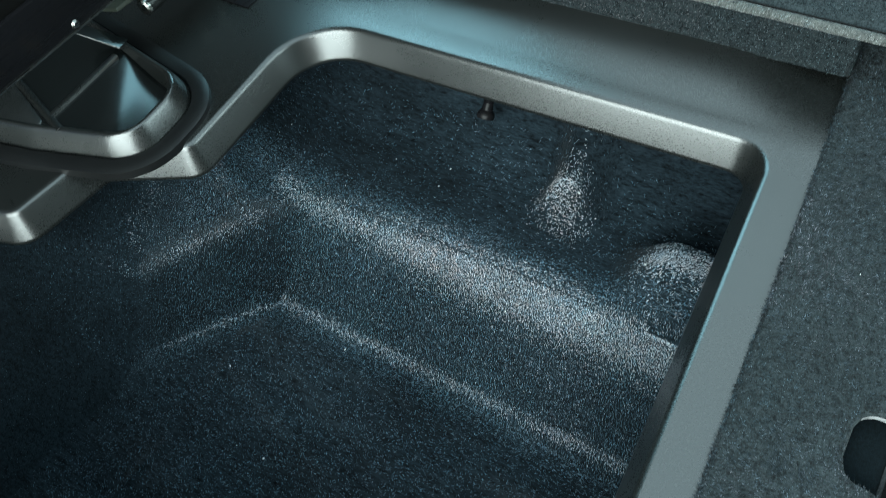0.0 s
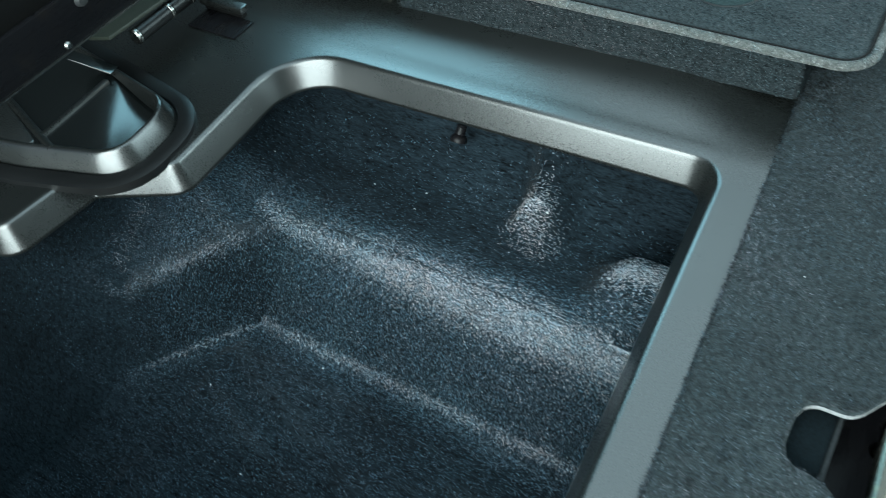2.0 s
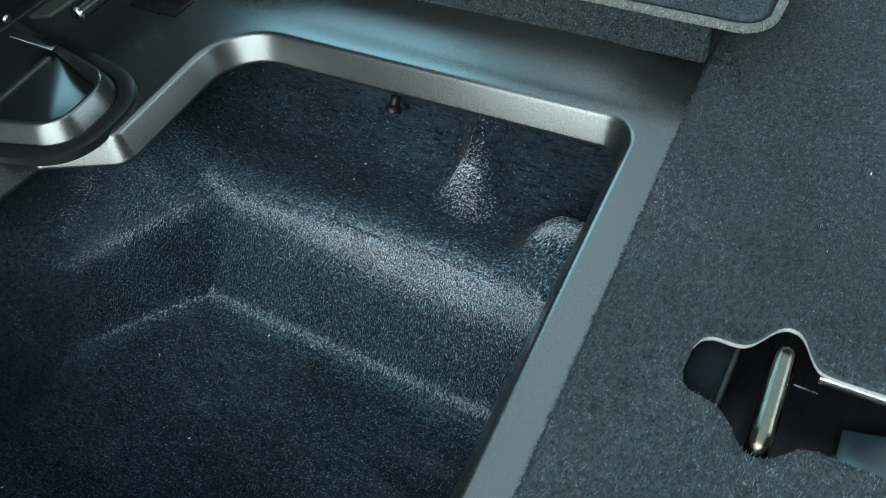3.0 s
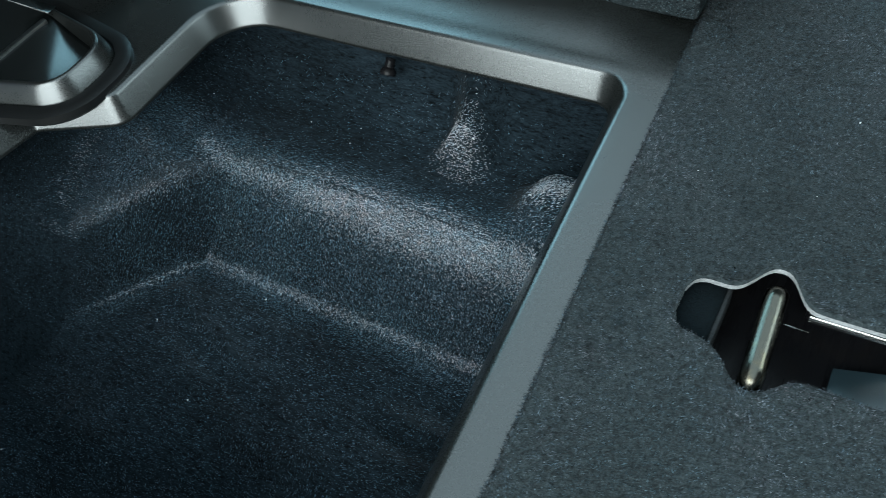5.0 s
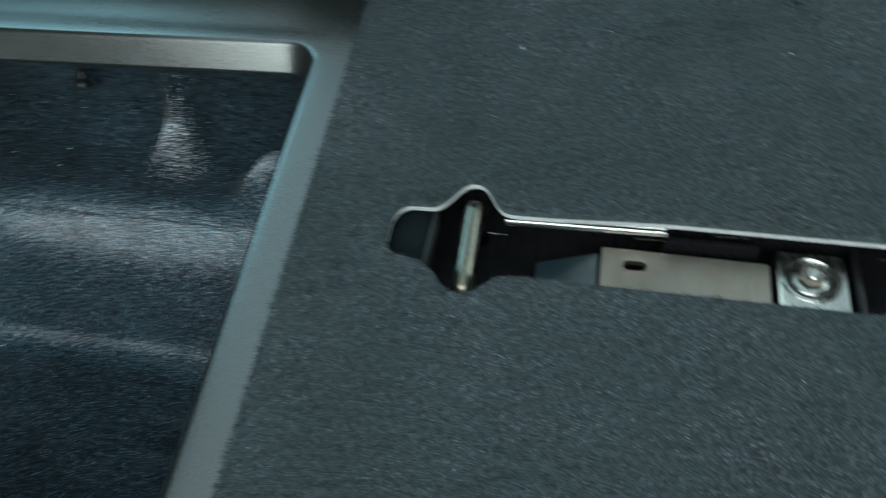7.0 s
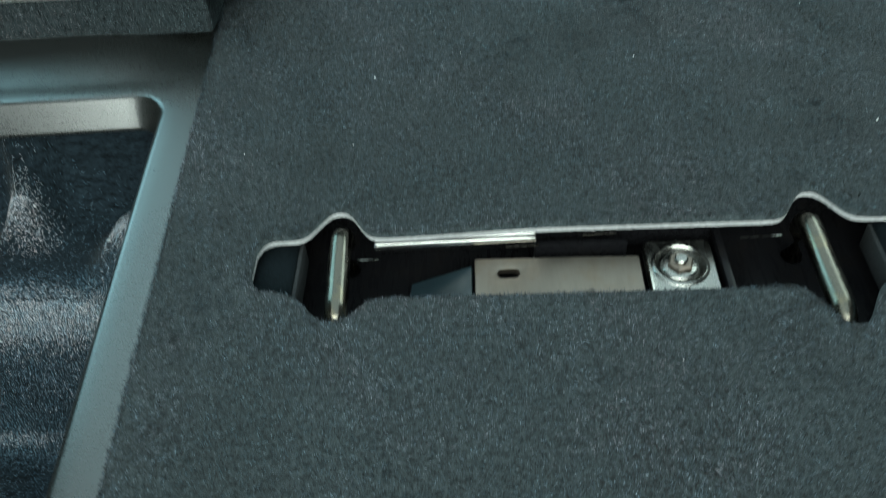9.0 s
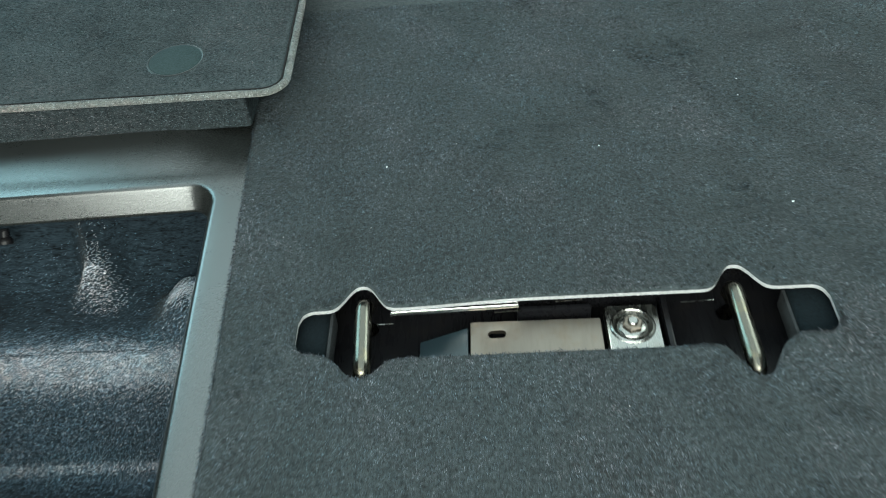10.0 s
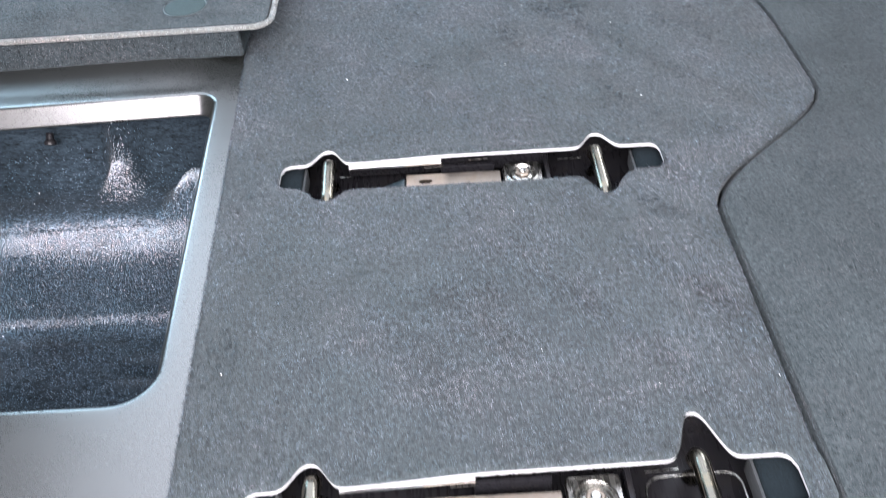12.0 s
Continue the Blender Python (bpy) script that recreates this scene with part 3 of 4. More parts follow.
def highlight_share(x, y):
    """The share of pale highlight fibres at a place: painted bright patches, then every rounded edge."""
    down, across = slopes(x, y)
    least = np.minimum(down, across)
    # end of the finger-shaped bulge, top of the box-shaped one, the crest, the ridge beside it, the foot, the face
    gleam = 1.0 * bell(x + 0.2505, 0.014) * bell(y - 0.100, 0.012)
    gleam += 1.0 * bell(y - 0.074, 0.009) * smooth01((x + 0.190) / 0.025)
    gleam += 1.0 * bell(y - 0.034, 0.011) * smooth01((x + 0.40) / 0.14)
    gleam += 0.60 * bell(across - 0.03, 0.075) * smooth01((x + 0.545) / 0.01) * smooth01((-0.455 - x) / 0.012)
    gleam += 0.55 * bell(x + 0.535, 0.0035) * smooth01((y + 0.068) / 0.01) * smooth01((0.01 - y) / 0.01)
    gleam += 0.70 * bell(down - 0.08, 0.11) * smooth01((x + 0.475) / 0.02)
    gleam += 0.50 * bell(least - 0.96, 0.055) * smooth01((x + 0.54) / 0.05)
    gleam += 0.03 * smooth01((y + 0.022) / 0.01) * smooth01((0.040 - y) / 0.012) * smooth01((x + 0.47) / 0.02)
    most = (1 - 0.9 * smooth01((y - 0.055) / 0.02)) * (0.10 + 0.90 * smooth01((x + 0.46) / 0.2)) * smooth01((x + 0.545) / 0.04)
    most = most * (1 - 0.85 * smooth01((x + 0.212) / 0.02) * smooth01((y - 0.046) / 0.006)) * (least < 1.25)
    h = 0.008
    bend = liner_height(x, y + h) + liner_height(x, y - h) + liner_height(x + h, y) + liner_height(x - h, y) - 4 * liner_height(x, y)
    return np.maximum(gleam, 0.5 * most * smooth01((-bend - 0.0008) / 0.0028))


def lying(step, seed, worn_or_lit, length, lift):
    """Fibres that lie on the felt, across the shelf and down the slope."""
    p, gen = scattered(-0.556, -0.108, -0.275, 0.132, step, seed)
    r = gen.uniform(size=len(p))
    x, y = p.T
    if worn_or_lit:
        keep = r <= highlight_share(x, y)
    else:
        # fewer light fibres on the upper wall and the floor, darkening them like shade
        keep = r <= 1.0 - WALL_SHADE * smooth01((y - 0.045) / 0.03) - 0.74 * smooth01((np.minimum(*slopes(x, y)) - 1.0) / 0.4)
    x, y, r = x[keep], y[keep], r[keep]
    n = len(x)
    s, w = gen.uniform(0.5, 1.25, n), gen.normal(size=n)
    h = liner_height(x, y)
    slope = liner_height(x, y + 0.004) - liner_height(x, y - 0.004)
    along = np.where((slope > 0.004) & (y < 0.05), 1.25, 0.12) + 0.40 * w + 0.45 * ripple(x * 130, y * 130, 7.0)
    s = length * s * (1.0 - 0.6 * smooth01((-0.50 - x) / 0.03))
    run = 0.5 * s
    rise = liner_height(x + run * np.cos(along), y - run * np.sin(along)) - h
    run = np.minimum(run * s / np.maximum(np.hypot(run, rise), 1e-6), s)
    x2, y2 = x + run * np.cos(along), y - run * np.sin(along)
    base = np.column_stack([x, y, h - 0.0004])
    d = 0.003
    facing = np.column_stack([liner_height(x - d, y) - liner_height(x + d, y), liner_height(x, y - d) - liner_height(x, y + d), np.full(n, 2 * d)])
    facing /= np.linalg.norm(facing, axis=1, keepdims=True)
    return base, np.column_stack([x2, y2, liner_height(x2, y2) + lift * (0.3 + gen.uniform(size=n))]), facing


WALL_SHADE = 0.90
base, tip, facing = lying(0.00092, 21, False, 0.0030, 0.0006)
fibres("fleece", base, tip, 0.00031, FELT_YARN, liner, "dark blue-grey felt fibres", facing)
# pale fibres paint in the light that crests and bulges catch
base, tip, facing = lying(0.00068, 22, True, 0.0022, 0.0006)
fibres("highlight_fleece", base, tip, 0.00030, HIGHLIGHT_YARN, liner, "pale felt fibres that paint the light along the creases", facing)

clip = thing("trim_clip", "glossy black push-in clip in the felt liner", "clip", pose(-0.3185, 0.1165, -0.0515, -38, 0, 0))
part("head", lathe([(0.0, -0.002), (0.0062, -0.002), (0.0066, 0.0), (0.0058, 0.0025), (0.0042, 0.004), (0.0036, 0.009), (0.0040, 0.0095), (0.0035, 0.011), (0.0, 0.0115)], 20), PAINTED, clip)

# ---- front floor panel with its piped mat ----
MAT_Z = 0.0345


def piped_mat(parent, outline, z, thick=0.0058, radius=0.0031, deep=True):
    """A mat with a corded edge sewn round it."""
    bm = bmesh.new()
    inner = grown(outline, -0.0046)
    made = loft(bm, [lifted(inner, z), lifted(inner, z + thick * 0.5), lifted(grown(inner, -0.0018), z + thick * 0.72), lifted(grown(inner, -0.006), z + thick)])
    bm.faces.new(made[-1])
    mat = part("mat", bm, MAT_CARPET, parent)
    cord = [(p.x, p.y, z + 0.0008 + radius) for p in resampled(outline, 0.003)]
    piping = part("piping", tube(cord, radius, 10, True, 0.10), PIPING, mat if deep else parent, "greyish corded edge piping")
    seam_line = [(p.x, p.y, z + 0.0050) for p in resampled(grown(outline, -0.0039), 0.004)]
    part("seam", tube(seam_line, 0.0011, 6, True, 0.2), FOAM, mat if deep else parent, "dark stitched seam beside the cord")
    if deep:
        # thread wound round the cord
        line = [Vector(p) for p in cord]
        gen = np.random.RandomState(31)
        base, tip, away = [], [], []
        for a, b in zip(line, line[1:] + line[:1]):
            if a.y > 0.42:
                continue
            way = (b - a).normalized()
            out = way.cross(Vector((0, 0, 1)))
            for k in range(5):
                for j in range(7):
                    start = a.lerp(b, (k + gen.uniform(-0.3, 0.3)) / 5)
                    turns = [radians(-25 + 33 * (j + gen.uniform(-0.4, 0.4)) + d) for d in (0, 52)]
                    q = [start + (radius + h) * (out * math.cos(t) + Vector((0, 0, 1)) * math.sin(t)) for t, h in zip(turns, (0.0, 0.0002))]
                    base.append(q[0])
                    away.append((q[0] - start).normalized())
                    tip.append(q[1] + way * 0.0004 + way * gen.normal() * 0.00015)
        fibres("thread", base, tip, 0.00029, CORD_YARN, mat, "pale thread wound round the cord", np.asarray(away))
    return mat


def mat_button(parent, x, y, z):
    bm = lathe([(0.0, 0.0), (0.0228, 0.0), (0.0226, 0.0006), (0.0205, 0.0014), (0.012, 0.0018), (0.0, 0.0019)], 36)
    bmesh.ops.translate(bm, verts=bm.verts, vec=(x, y, z))
    button = part("button", bm, BUTTON, parent, "round cloth-covered fastener button")
    bm = lathe([(0.0226, -0.003), (0.0226, 0.0004), (0.0236, 0.0006), (0.0242, 0.0002), (0.0242, -0.003)], 40)
    bmesh.ops.translate(bm, verts=bm.verts, vec=(x, y, z))
    part("button_rim", bm, RUBBER, parent, "thin dark rim of the button")
    return button


front_panel = thing("floor_panel", "carpeted floor panel with a piped mat on top", "floor panel")
bm = bmesh.new()
board = rounded([(-0.402, 0.1780, 0.004), (-0.1055, 0.1840, 0.004), (-0.118, 0.90, 0.004), (-0.402, 0.90, 0.004)], 4)
board = resampled(board, 0.01)
loft(bm, [lifted(grown(board, -0.002), 0.0015), lifted(board, 0.0035), lifted(board, MAT_Z - 0.002), lifted(grown(board, -0.002), MAT_Z)], caps=True)
part("board", bm, BOARD_FELT, front_panel)
part("under_tray", box(0.235, 0.70, 0.030, 0.004, (-0.5215, 0.548, 0.0185)), BLACK_PLASTIC, front_panel, "black plastic edge under the mat")
bm = lathe([(0.0, -0.012), (0.0042, -0.012), (0.0048, -0.010), (0.0048, 0.010), (0.0042, 0.012), (0.0, 0.012)], 18)
bmesh.ops.transform(bm, matrix=pose(-0.425, 0.186, 0.010, 0, 90, 0), verts=bm.verts)
part("catch", bm, CHROME, front_panel, "shiny metal catch pin")
mat_line = resampled(rounded([(-0.62, 0.178, 0.02), (-0.0700, 0.1795, 0.020), (-0.082, 0.88, 0.02), (-0.62, 0.88, 0.02)], 10), 0.006)
front_mat = piped_mat(front_panel, mat_line, MAT_Z)
p, gen = scattered(-0.42, -0.072, 0.18, 0.36, 0.00115, 13)
keep = inside(p, grown(mat_line, -0.0095)) & (np.hypot(p[:, 0] + 0.171, p[:, 1] - 0.233) > 0.0240)
pile("yarn", p[keep], np.full(keep.sum(), MAT_Z + 0.0061), gen, 0.0007, 0.00030, (0.15, -0.2), MAT_YARN, front_mat, "short blue-grey mat yarn")
p, gen = scattered(-0.402, -0.1055, 0.0045, MAT_Z - 0.001, 0.0011, 14)
front = np.interp(p[:, 0], [-0.402, -0.1055], [0.1780, 0.1840])
base = np.column_stack([p[:, 0], front + 0.0003, p[:, 1]])
fibres("yarn", base, base + gen.normal(size=base.shape) * (0.0008, 0.0003, 0.0006) - (0, 0.0011, 0.0), 0.00032, BOARD_YARN, front_panel, "short blue-grey carpet yarn", (0.0, -1.0, 0.1))
mat_button(front_mat, -0.171, 0.233, MAT_Z + 0.0058)

# ---- bin lid, standing open on its hinge ----
LID_PIVOT = Matrix.Translation((-0.503, 0, 0.078)) @ Matrix.Rotation(radians(-81), 4, "Y")
# local: x away from the hinge, y along it, z the mat side
lid_line = resampled(rounded([(0.0, -0.30, 0.012), (0.40, -0.31, 0.02), (0.40, 0.160, 0.02), (0.0, 0.165, 0.012)], 8), 0.02)
bm = bmesh.new()
loft(bm, [lifted(grown(lid_line, -0.004), 0.0), lifted(lid_line, 0.003), lifted(lid_line, 0.017), lifted(grown(lid_line, -0.003), 0.020)], caps=True)
lid = part("lid", bm, BLACK_PLASTIC, floor_bin, "raised black-backed lid with a piped mat")
lid.matrix_basis = LID_PIVOT
piped_mat(lid, grown(lid_line, 0.006), 0.0205, deep=False)
mat_button(lid, 0.31, 0.10, 0.0264)
part("rail_edge", box(0.0012, 0.42, 0.0012, 0.0003, (-0.0005, -0.085, -0.0045)), ZINC, lid, "thin bright edge of the rail")
part("hinge_rail", box(0.034, 0.42, 0.004, 0.0012, (0.017, -0.085, -0.0025)), PAINTED, lid, "black enamelled hinge rail")
for k in range(5):
    for x in (0.004, 0.026):
        r = 0.0030 if x < 0.01 else 0.0052
        bm = lathe([(0.0, -0.6 * r), (0.65 * r, -0.54 * r), (0.92 * r, -0.25 * r), (r, 0.0), (0.0, 0.0002)], 16)
        bmesh.ops.translate(bm, verts=bm.verts, vec=(x, -0.270 + 0.080 * k + (0.02 if x > 0.01 else 0), -0.0044))
        part("rivet", bm, ZINC if x < 0.01 else TRIM, lid)

# ---- hinge housing with its rubber collar, and the hinge barrel ----
housing = thing("hinge_housing", "grey plastic hinge housing with a black rubber collar", "hinge housing")
cup = resampled(rounded([(-0.64, -0.092, 0.01), (-0.545, -0.072, 0.02), (-0.473, -0.050, 0.024), (-0.476, 0.008, 0.03), (-0.64, 0.038, 0.01)], 8), 0.006)
bm = bmesh.new()
rims = [lifted(grown(cup, 0.0062), TOP + 0.001), lifted(grown(cup, 0.0004), 0.0122)]
for k in range(1, 6):
    a = radians(18 * k)
    rims.append(lifted(grown(cup, -0.003 * (1 - math.cos(a))), 0.012 + 0.003 * math.sin(a)))


def hollow_floor(p):
    """The floor of the hollow climbs away from the camera's side."""
    return eased_max(-0.003, -eased_max(-0.0128, -(0.004 - 0.50 * (p.x + 0.5065) - 0.44 * (p.y + 0.010)), 0.007), 0.010)


rims += [lifted(grown(cup, -0.0045), 0.0140), lifted(grown(cup, -0.0066), lambda p: min(0.0125, hollow_floor(p) + 0.002))]
loft(bm, rims)
part("cup", bm, SURROUND, housing)
bm = bmesh.new()
loft(bm, [[(x, y, hollow_floor(Vector((x, y)))) for x in (-0.640 + 0.170 * i / 60 for i in range(61))] for y in (-0.092 + 0.130 * j / 46 for j in range(47))], closed=False)
edge_line = grown(cup, -0.0024)
far_out = [v for v, hit in zip(bm.verts[:], inside(np.array([(v.co.x, v.co.y) for v in bm.verts]), edge_line)) if not hit]
bmesh.ops.delete(bm, geom=far_out, context="VERTS")
part("hollow", bm, GLOSSY, housing, "smooth glossy floor of the hollow", up=True)
rib = box(0.066, 0.0050, 0.012, 0.0018)
bmesh.ops.transform(rib, matrix=pose(-0.5415, -0.0255, 0.009, 0, 0, 92.7), verts=rib.verts)
part("rib", rib, SURROUND, housing)
land = rounded([(-0.531, -0.0660, 0.004), (-0.646, -0.022, 0.004), (-0.646, -0.090, 0.004)], 4)
land = land[::-1] if sum(a.x * b.y - b.x * a.y for a, b in zip(land, land[1:] + land[:1])) < 0 else land
bm = bmesh.new()
loft(bm, [lifted(land, 0.0), lifted(land, 0.0118), lifted(grown(land, -0.0006), 0.0130), lifted(grown(land, -0.0018), 0.0136)], caps=True)
part("land", bm, SURROUND, housing)
part("bead", tube([(-0.524 - 0.008 * k, -0.0630 + 0.00255 * k, 0.0125) for k in range(10)], 0.0030, 10), SURROUND, housing, "raised bead along the hollow")
bm = bmesh.new()
collar = [lifted(grown(cup, 0.0055), -0.001), lifted(grown(cup, 0.0068), 0.0012), lifted(grown(cup, 0.013), 0.0016), lifted(grown(cup, 0.018), -0.0005), lifted(grown(cup, 0.0185), -0.006), lifted(grown(cup, 0.014), -0.010)]
loft(bm, collar)
part("collar", bm, RUBBER, housing, "black rubber collar")

hinge = thing("lid_hinge", "black metal lid hinge with bright pin ends", "hinge")
part("barrel", tube([(-0.550, 0.048 + 0.004 * k, 0.022) for k in range(16)], 0.0060, 14), RUBBER, hinge)
for y in (0.049, 0.084, 0.106):
    bm = lathe([(0.0, -0.0022), (0.0052, -0.0022), (0.0066, -0.0010), (0.0066, 0.0010), (0.0052, 0.0022), (0.0, 0.0022)], 16)
    bmesh.ops.transform(bm, matrix=pose(-0.550, y, 0.022, 90, 0, 0), verts=bm.verts)
    part("knuckle", bm, ZINC, hinge)
leaf = box(0.034, 0.105, 0.003, 0.001)
bmesh.ops.transform(leaf, matrix=pose(-0.566, 0.083, 0.0265, 0, -18, -4), verts=leaf.verts)
part("leaf", leaf, HINGE_LEAF, hinge, "grey plastic hinge leaf")
# added tab in place of a blue glint, tilted to mirror the left window
tab = box(0.032, 0.014, 0.0015, 0.0006)
bmesh.ops.transform(tab, matrix=pose(-0.558, 0.012, 0.021, -17, 22, 20), verts=tab.verts)
part("tab", tab, GLOSSY, hinge, "glossy tab shaped to mirror the window's light")
slot_cover = thing("hinge_stop", "small grey plastic hinge stop on the surround", "hinge stop")
part("foot", box(0.040, 0.006, 0.010, 0.001, (-0.540, 0.1285, -0.001)), BLACK_PLASTIC, slot_cover)
# flat black plate puts in the shade of a hollow that isn't cut
part("recess_dark", box(0.050, 0.024, 0.0012, 0.0004, (-0.532, 0.1125, TOP + 0.0008)), PAINTED, slot_cover, "flat black plate for the dark of the hollow under the stop")
part("block", box(0.046, 0.010, 0.006, 0.002, (-0.538, 0.1265, 0.0052)), SURROUND, slot_cover)

# ---- seat anchors in the floor slots ----


def striker(x, far, near, z, r=0.0060, lean=0.0):
    bend, pts = 0.011, [(x, far, z - 0.032)]
    for k in range(9):
        a = radians(90 * k / 8)
        pts.append((x, far - bend * (1 - math.cos(a)), z - bend + bend * math.sin(a)))
    for k in range(1, 8):
        f = k / 8
        pts.append((x + lean * f, (far - bend) * (1 - f) + (near + bend) * f, z))
    for k in range(9):
        a = radians(90 - 90 * k / 8)
        pts.append((x + lean, near + bend * (1 - math.cos(a)), z - bend + bend * math.sin(a)))
    pts.append((x + lean, near, z - 0.032))
    return tube(pts, r, 16)


def anchor(name, m, group, looped=False):
    base = thing(name, "black steel seat anchor with two plated rods, sunk below the carpet", "seat anchor", m, group=group)
    bm = bmesh.new()
    tray = resampled(rounded([(-0.062, -0.100, 0.008), (0.326, -0.100, 0.008), (0.326, 0.030, 0.008), (-0.062, 0.030, 0.008)], 4), 0.03)
    made = loft(bm, [lifted(tray, -0.010), lifted(tray, -0.040), lifted(grown(tray, -0.004), -0.042)])
    sheet(bm, [made[-1]])
    part("tray", bm, PAINTED, base)
    channel = part("channel", box(0.190, 0.008, 0.018, 0.002, (0.112, 0.003, -0.024)), PAINTED, base)
    for w, h, y, z in ((0.0036, 0.003, -0.0118, -0.0090), (0.0026, 0.002, -0.0153, -0.0118)):
        rail = box(0.087, w, h, 0.0005)
        bmesh.ops.transform(rail, matrix=pose(0.0625, y, z, 0, 0, 1.4), verts=rail.verts)
        part("bright_rail", rail, BRIGHT, channel, "bare bright steel rail")
    # plate with an oblong hole
    bm = bmesh.new()
    line = resampled(rounded([(0.0725, -0.075, 0.0015), (0.160, -0.075, 0.0015), (0.160, -0.0215, 0.0015), (0.0725, -0.0205, 0.0015)], 3), 0.004)
    hole = [Vector((0.0905 + (0.0028 if math.cos(a) > 0 else -0.0028) + 0.0033 * math.cos(a), -0.0318 + 0.0033 * math.sin(a))) for a in (2 * math.pi * k / 24 for k in range(24))]
    outside = loft(bm, [lifted(line, -0.0215), lifted(line, -0.0195), lifted(grown(line, -0.0005), -0.019)])
    inside = loft(bm, [lifted(hole, -0.0225), lifted(hole, -0.0192), lifted(grown(hole, 0.0003), -0.019)])
    sheet(bm, [outside[-1], inside[-1]])
    part("plate", bm, STEEL, base, "bare steel plate with an oblong hole")
    # the ramp's teal base colour paints in the window's reflection
    ramp = box(0.036, 0.040, 0.002, 0.0006)
    bmesh.ops.transform(ramp, matrix=pose(0.0545, -0.044, -0.0285, 0, -22, 0), verts=ramp.verts)
    part("ramp", ramp, REFLECT_BLUE, base, "smooth sloping metal plate")
    # pressed plate with a round dish, a flange and a hexagon nut on its stud
    dish = [Vector((0.1800 + 0.0128 * math.cos(2 * math.pi * k / 36), -0.0300 + 0.0128 * math.sin(2 * math.pi * k / 36))) for k in range(36)]
    rim = resampled(rounded([(0.1625, -0.054, 0.004), (0.1985, -0.054, 0.004), (0.1985, -0.0120, 0.004), (0.1625, -0.0120, 0.004)], 5), 0.004)
    bm = bmesh.new()
    outside = loft(bm, [lifted(rim, -0.0225), lifted(rim, -0.0196), lifted(grown(rim, -0.0010), -0.0180), lifted(grown(rim, -0.0026), -0.0184)])
    bowl = loft(bm, [lifted(grown(dish, -0.0042), -0.0222), lifted(grown(dish, -0.0022), -0.0214), lifted(grown(dish, -0.0006), -0.0186), lifted(grown(dish, 0.0006), -0.0172), lifted(grown(dish, 0.0016), -0.0176), lifted(grown(dish, 0.0024), -0.0184)])
    sheet(bm, [outside[-1], bowl[-1]])
    bm.faces.new(bowl[0])
    washer = part("washer_plate", bm, ZINC, base, "square zinc plate with a pressed dish")
    for name, profile, steps, coat in (
            ("flange", [(0.0, -0.0222), (0.0098, -0.0222), (0.0100, -0.0196), (0.0092, -0.0186), (0.0078, -0.0180), (0.0, -0.0178)], 32, ZINC),
            ("nut", [(0.0, -0.0180), (0.0070, -0.0180), (0.0070, -0.0158), (0.0060, -0.0148), (0.0, -0.0148)], 6, STEEL),
            ("stud", [(0.0, -0.0150), (0.0035, -0.0150), (0.0035, -0.0134), (0.0028, -0.0127), (0.0, -0.0127)], 18, ZINC)):
        bm = lathe(profile, steps)
        bmesh.ops.transform(bm, matrix=pose(0.1800, -0.0300, 0, 0, 0, 12), verts=bm.verts)
        part(name, bm, coat, washer)
    part("bracket", box(0.004, 0.05, 0.016, 0.001, (0.2035, -0.028, -0.026)), PAINTED, base)
    part("bracket", box(0.05, 0.004, 0.014, 0.001, (0.130, -0.012, -0.024)), PAINTED, base)
    part("striker", striker(0.0012, -0.0060, -0.0690, -0.0085, lean=0.002), CHROME, base, "plated steel rod")
    part("striker", striker(0.2490, -0.0045, -0.0770, -0.0095), CHROME, base, "plated steel rod")
    # bright edges of the folded steel and its weld tabs
    for x, y, z, w, turn in ((0.0150, -0.0200, -0.018, 0.012, 0), (0.0985, -0.0150, -0.016, 0.018, 2), (0.1400, -0.0105, -0.013, 0.018, 2), (0.2250, -0.0135, -0.016, 0.022, 2), (-0.0105, -0.0690, -0.012, 0.005, 80), (0.2570, -0.0790, -0.012, 0.006, 5)):
        edge = box(w, 0.0008, 0.0008, 0.0002)
        bmesh.ops.transform(edge, matrix=pose(x, y, z, 0, 0, turn), verts=edge.verts)
        part("folded_edge", edge, ZINC, base, "thin bright metal edge")
    loop = rounded([(0.2150, -0.060, 0.008), (0.2780, -0.060, 0.008), (0.2780, -0.0085, 0.010), (0.2150, -0.0095, 0.012)], 6)
    if looped:
        part("wire_loop", tube(lifted(resampled(loop, 0.004), -0.030), 0.0008, 8, True), ZINC, base, "thin bright wire loop")
    for x, w, side in ((-0.034, 0.024, 1), (0.298, 0.030, -1)):
        pad = part("end_pad", box(w, 0.060, 0.024, 0.008, (x, -0.034, -0.0225), 4), FELT_PAD, base, "soft blue-grey end pad")
        part("pad_edge", box(0.0022, 0.052, 0.016, 0.0008, (x + side * (w / 2 + 0.0006), -0.034, -0.0225)), PAD_EDGE, pad, "pale cut edge of the pad")
    return base


anchor("seat_anchor", pose(0, 0, 0), "seat anchors in the floor")
anchor("seat_anchor", pose(0.014, -0.3425, 0, 0, 0, 1.0), "seat anchors in the floor", True)

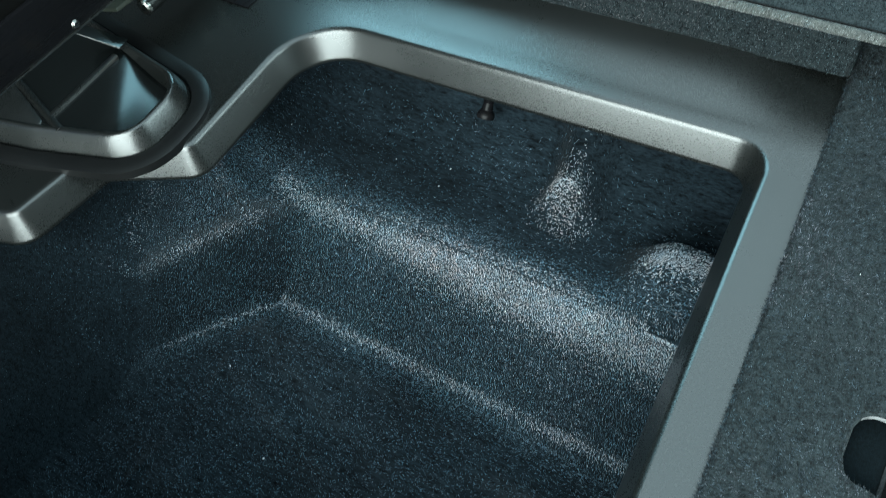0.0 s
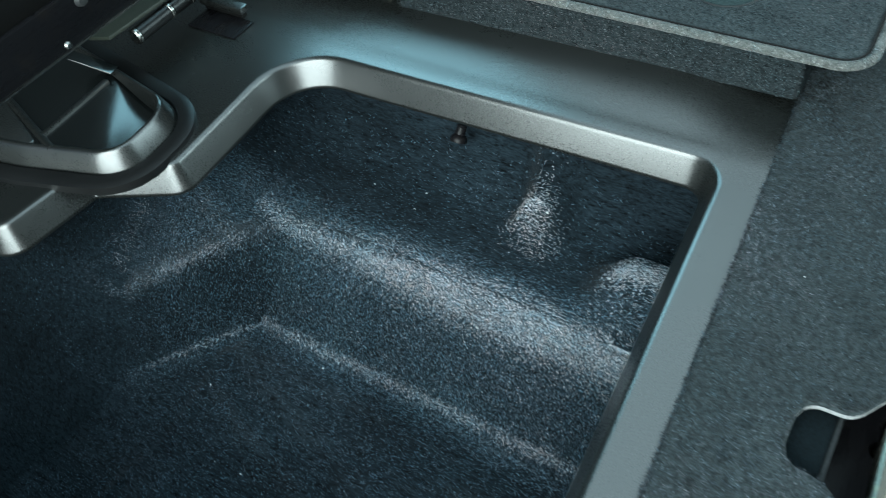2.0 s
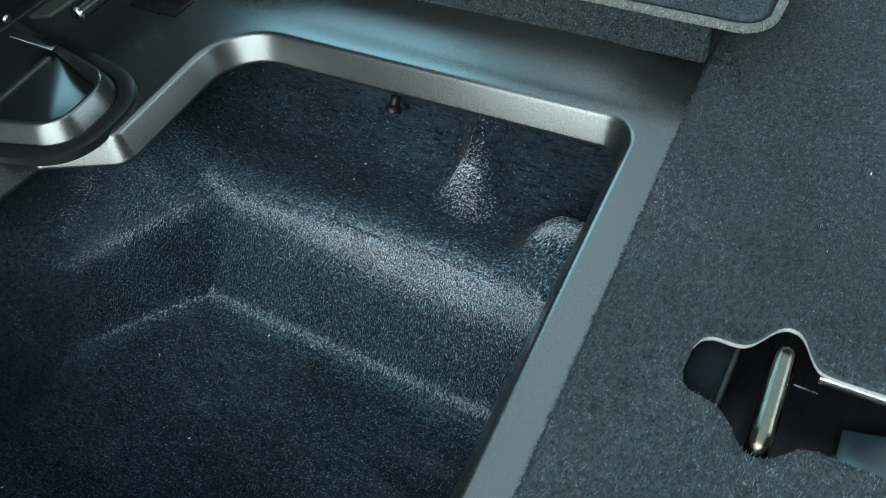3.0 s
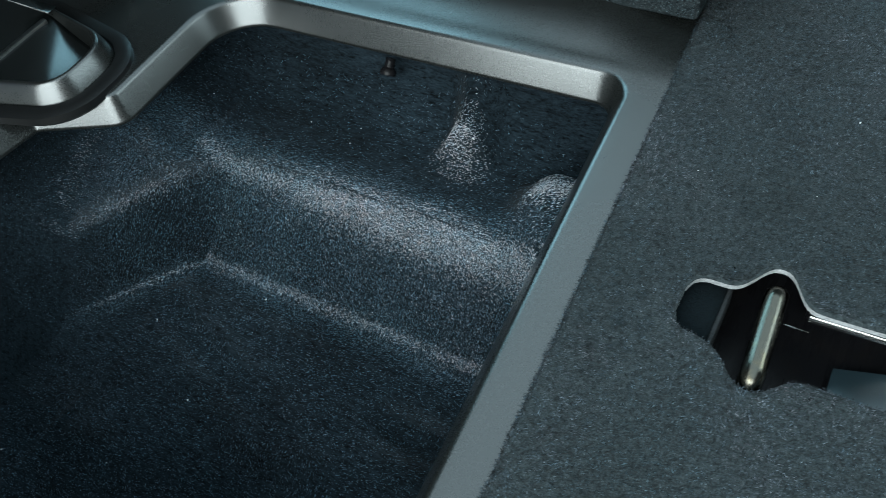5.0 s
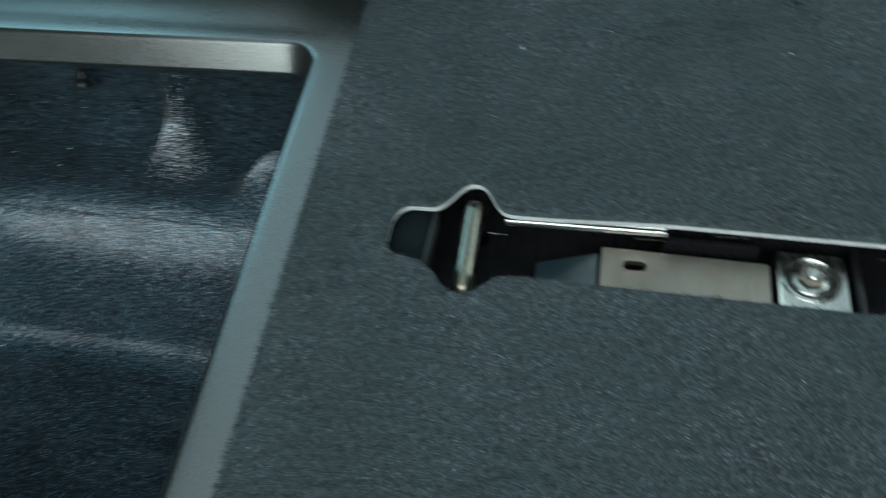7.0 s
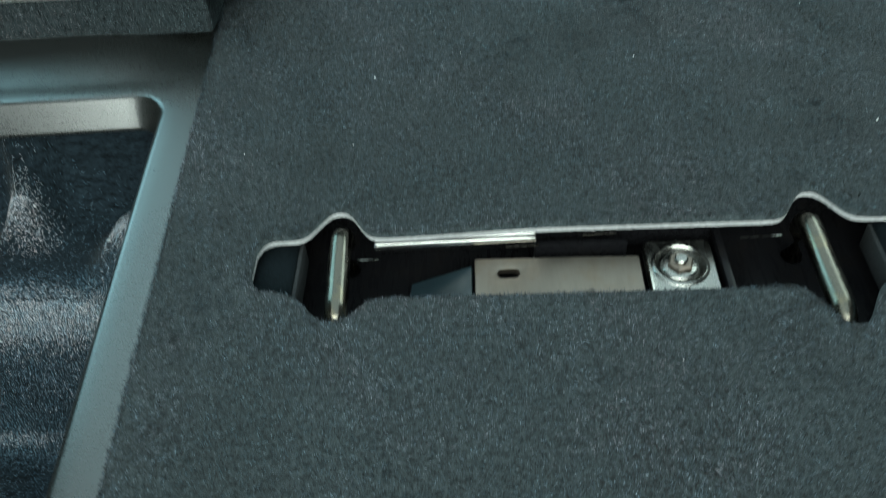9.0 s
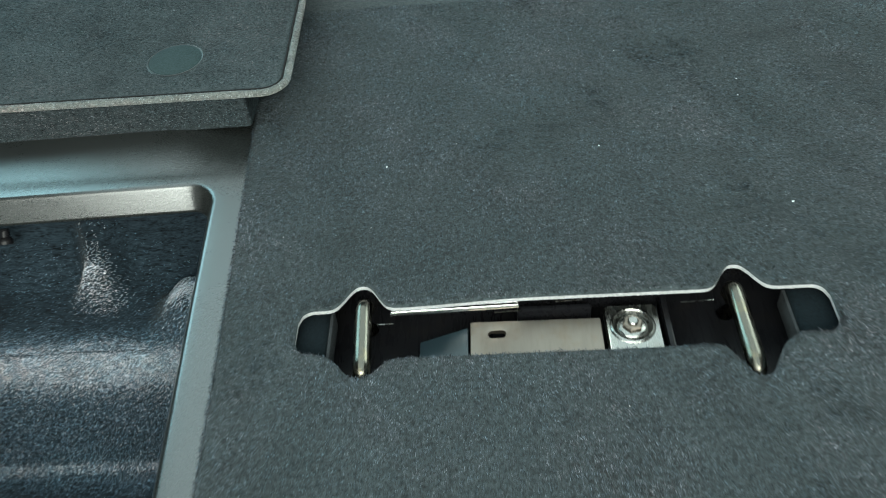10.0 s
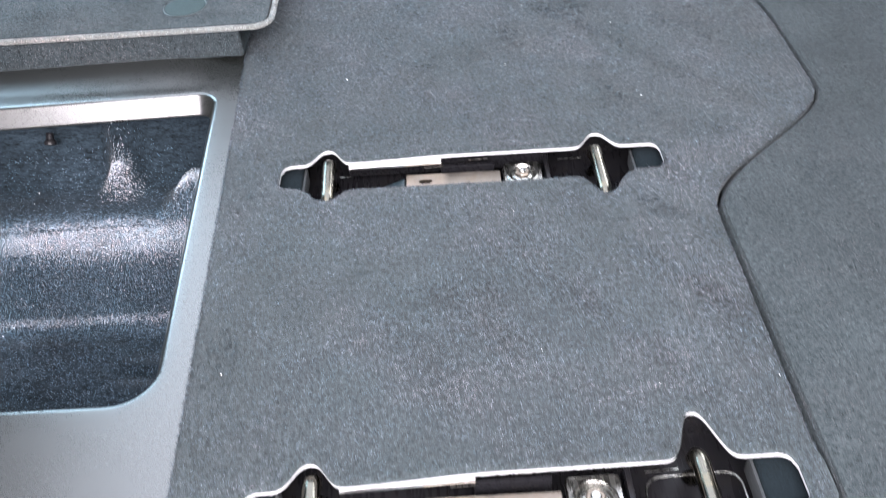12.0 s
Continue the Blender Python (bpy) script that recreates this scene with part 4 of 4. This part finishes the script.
# ---- lint on the carpet and the felt ----
rng = random.Random(4)
bm = bmesh.new()
spots = [(-0.240, 0.103, 0.0010), (-0.385, -0.130, 0.0008), (0.305, 0.061, 0.0008), (0.011, 0.124, 0.0007)]
for k in range(26):
    spots.append((rng.uniform(-0.08, 0.33), rng.uniform(-0.45, 0.35), rng.uniform(0.00025, 0.0006)))
for k in range(30):
    spots.append((rng.uniform(-0.50, -0.13), rng.uniform(-0.30, 0.11), rng.uniform(0.0003, 0.0008)))
for x, y, r in spots:
    if x > -0.08 and -0.09 < y < 0.02 and x < 0.32:
        continue
    if x > -0.08 and -0.43 < y < -0.30:
        continue
    z = 0.0006 if x > -0.08 else liner_height(x, y) + 0.0006
    m = Matrix.Translation((x, y, z)) @ Matrix.Rotation(rng.uniform(0, 6.28), 4, "Z") @ Matrix.Diagonal((r * rng.uniform(1.0, 1.8), r * 0.7, r * 0.6, 1))
    bmesh.ops.create_icosphere(bm, subdivisions=1, radius=1.0, matrix=m)
tagged(part("lint", bm, LINT), "tiny pale lint specks on the carpets", "lint", kind="stuff")
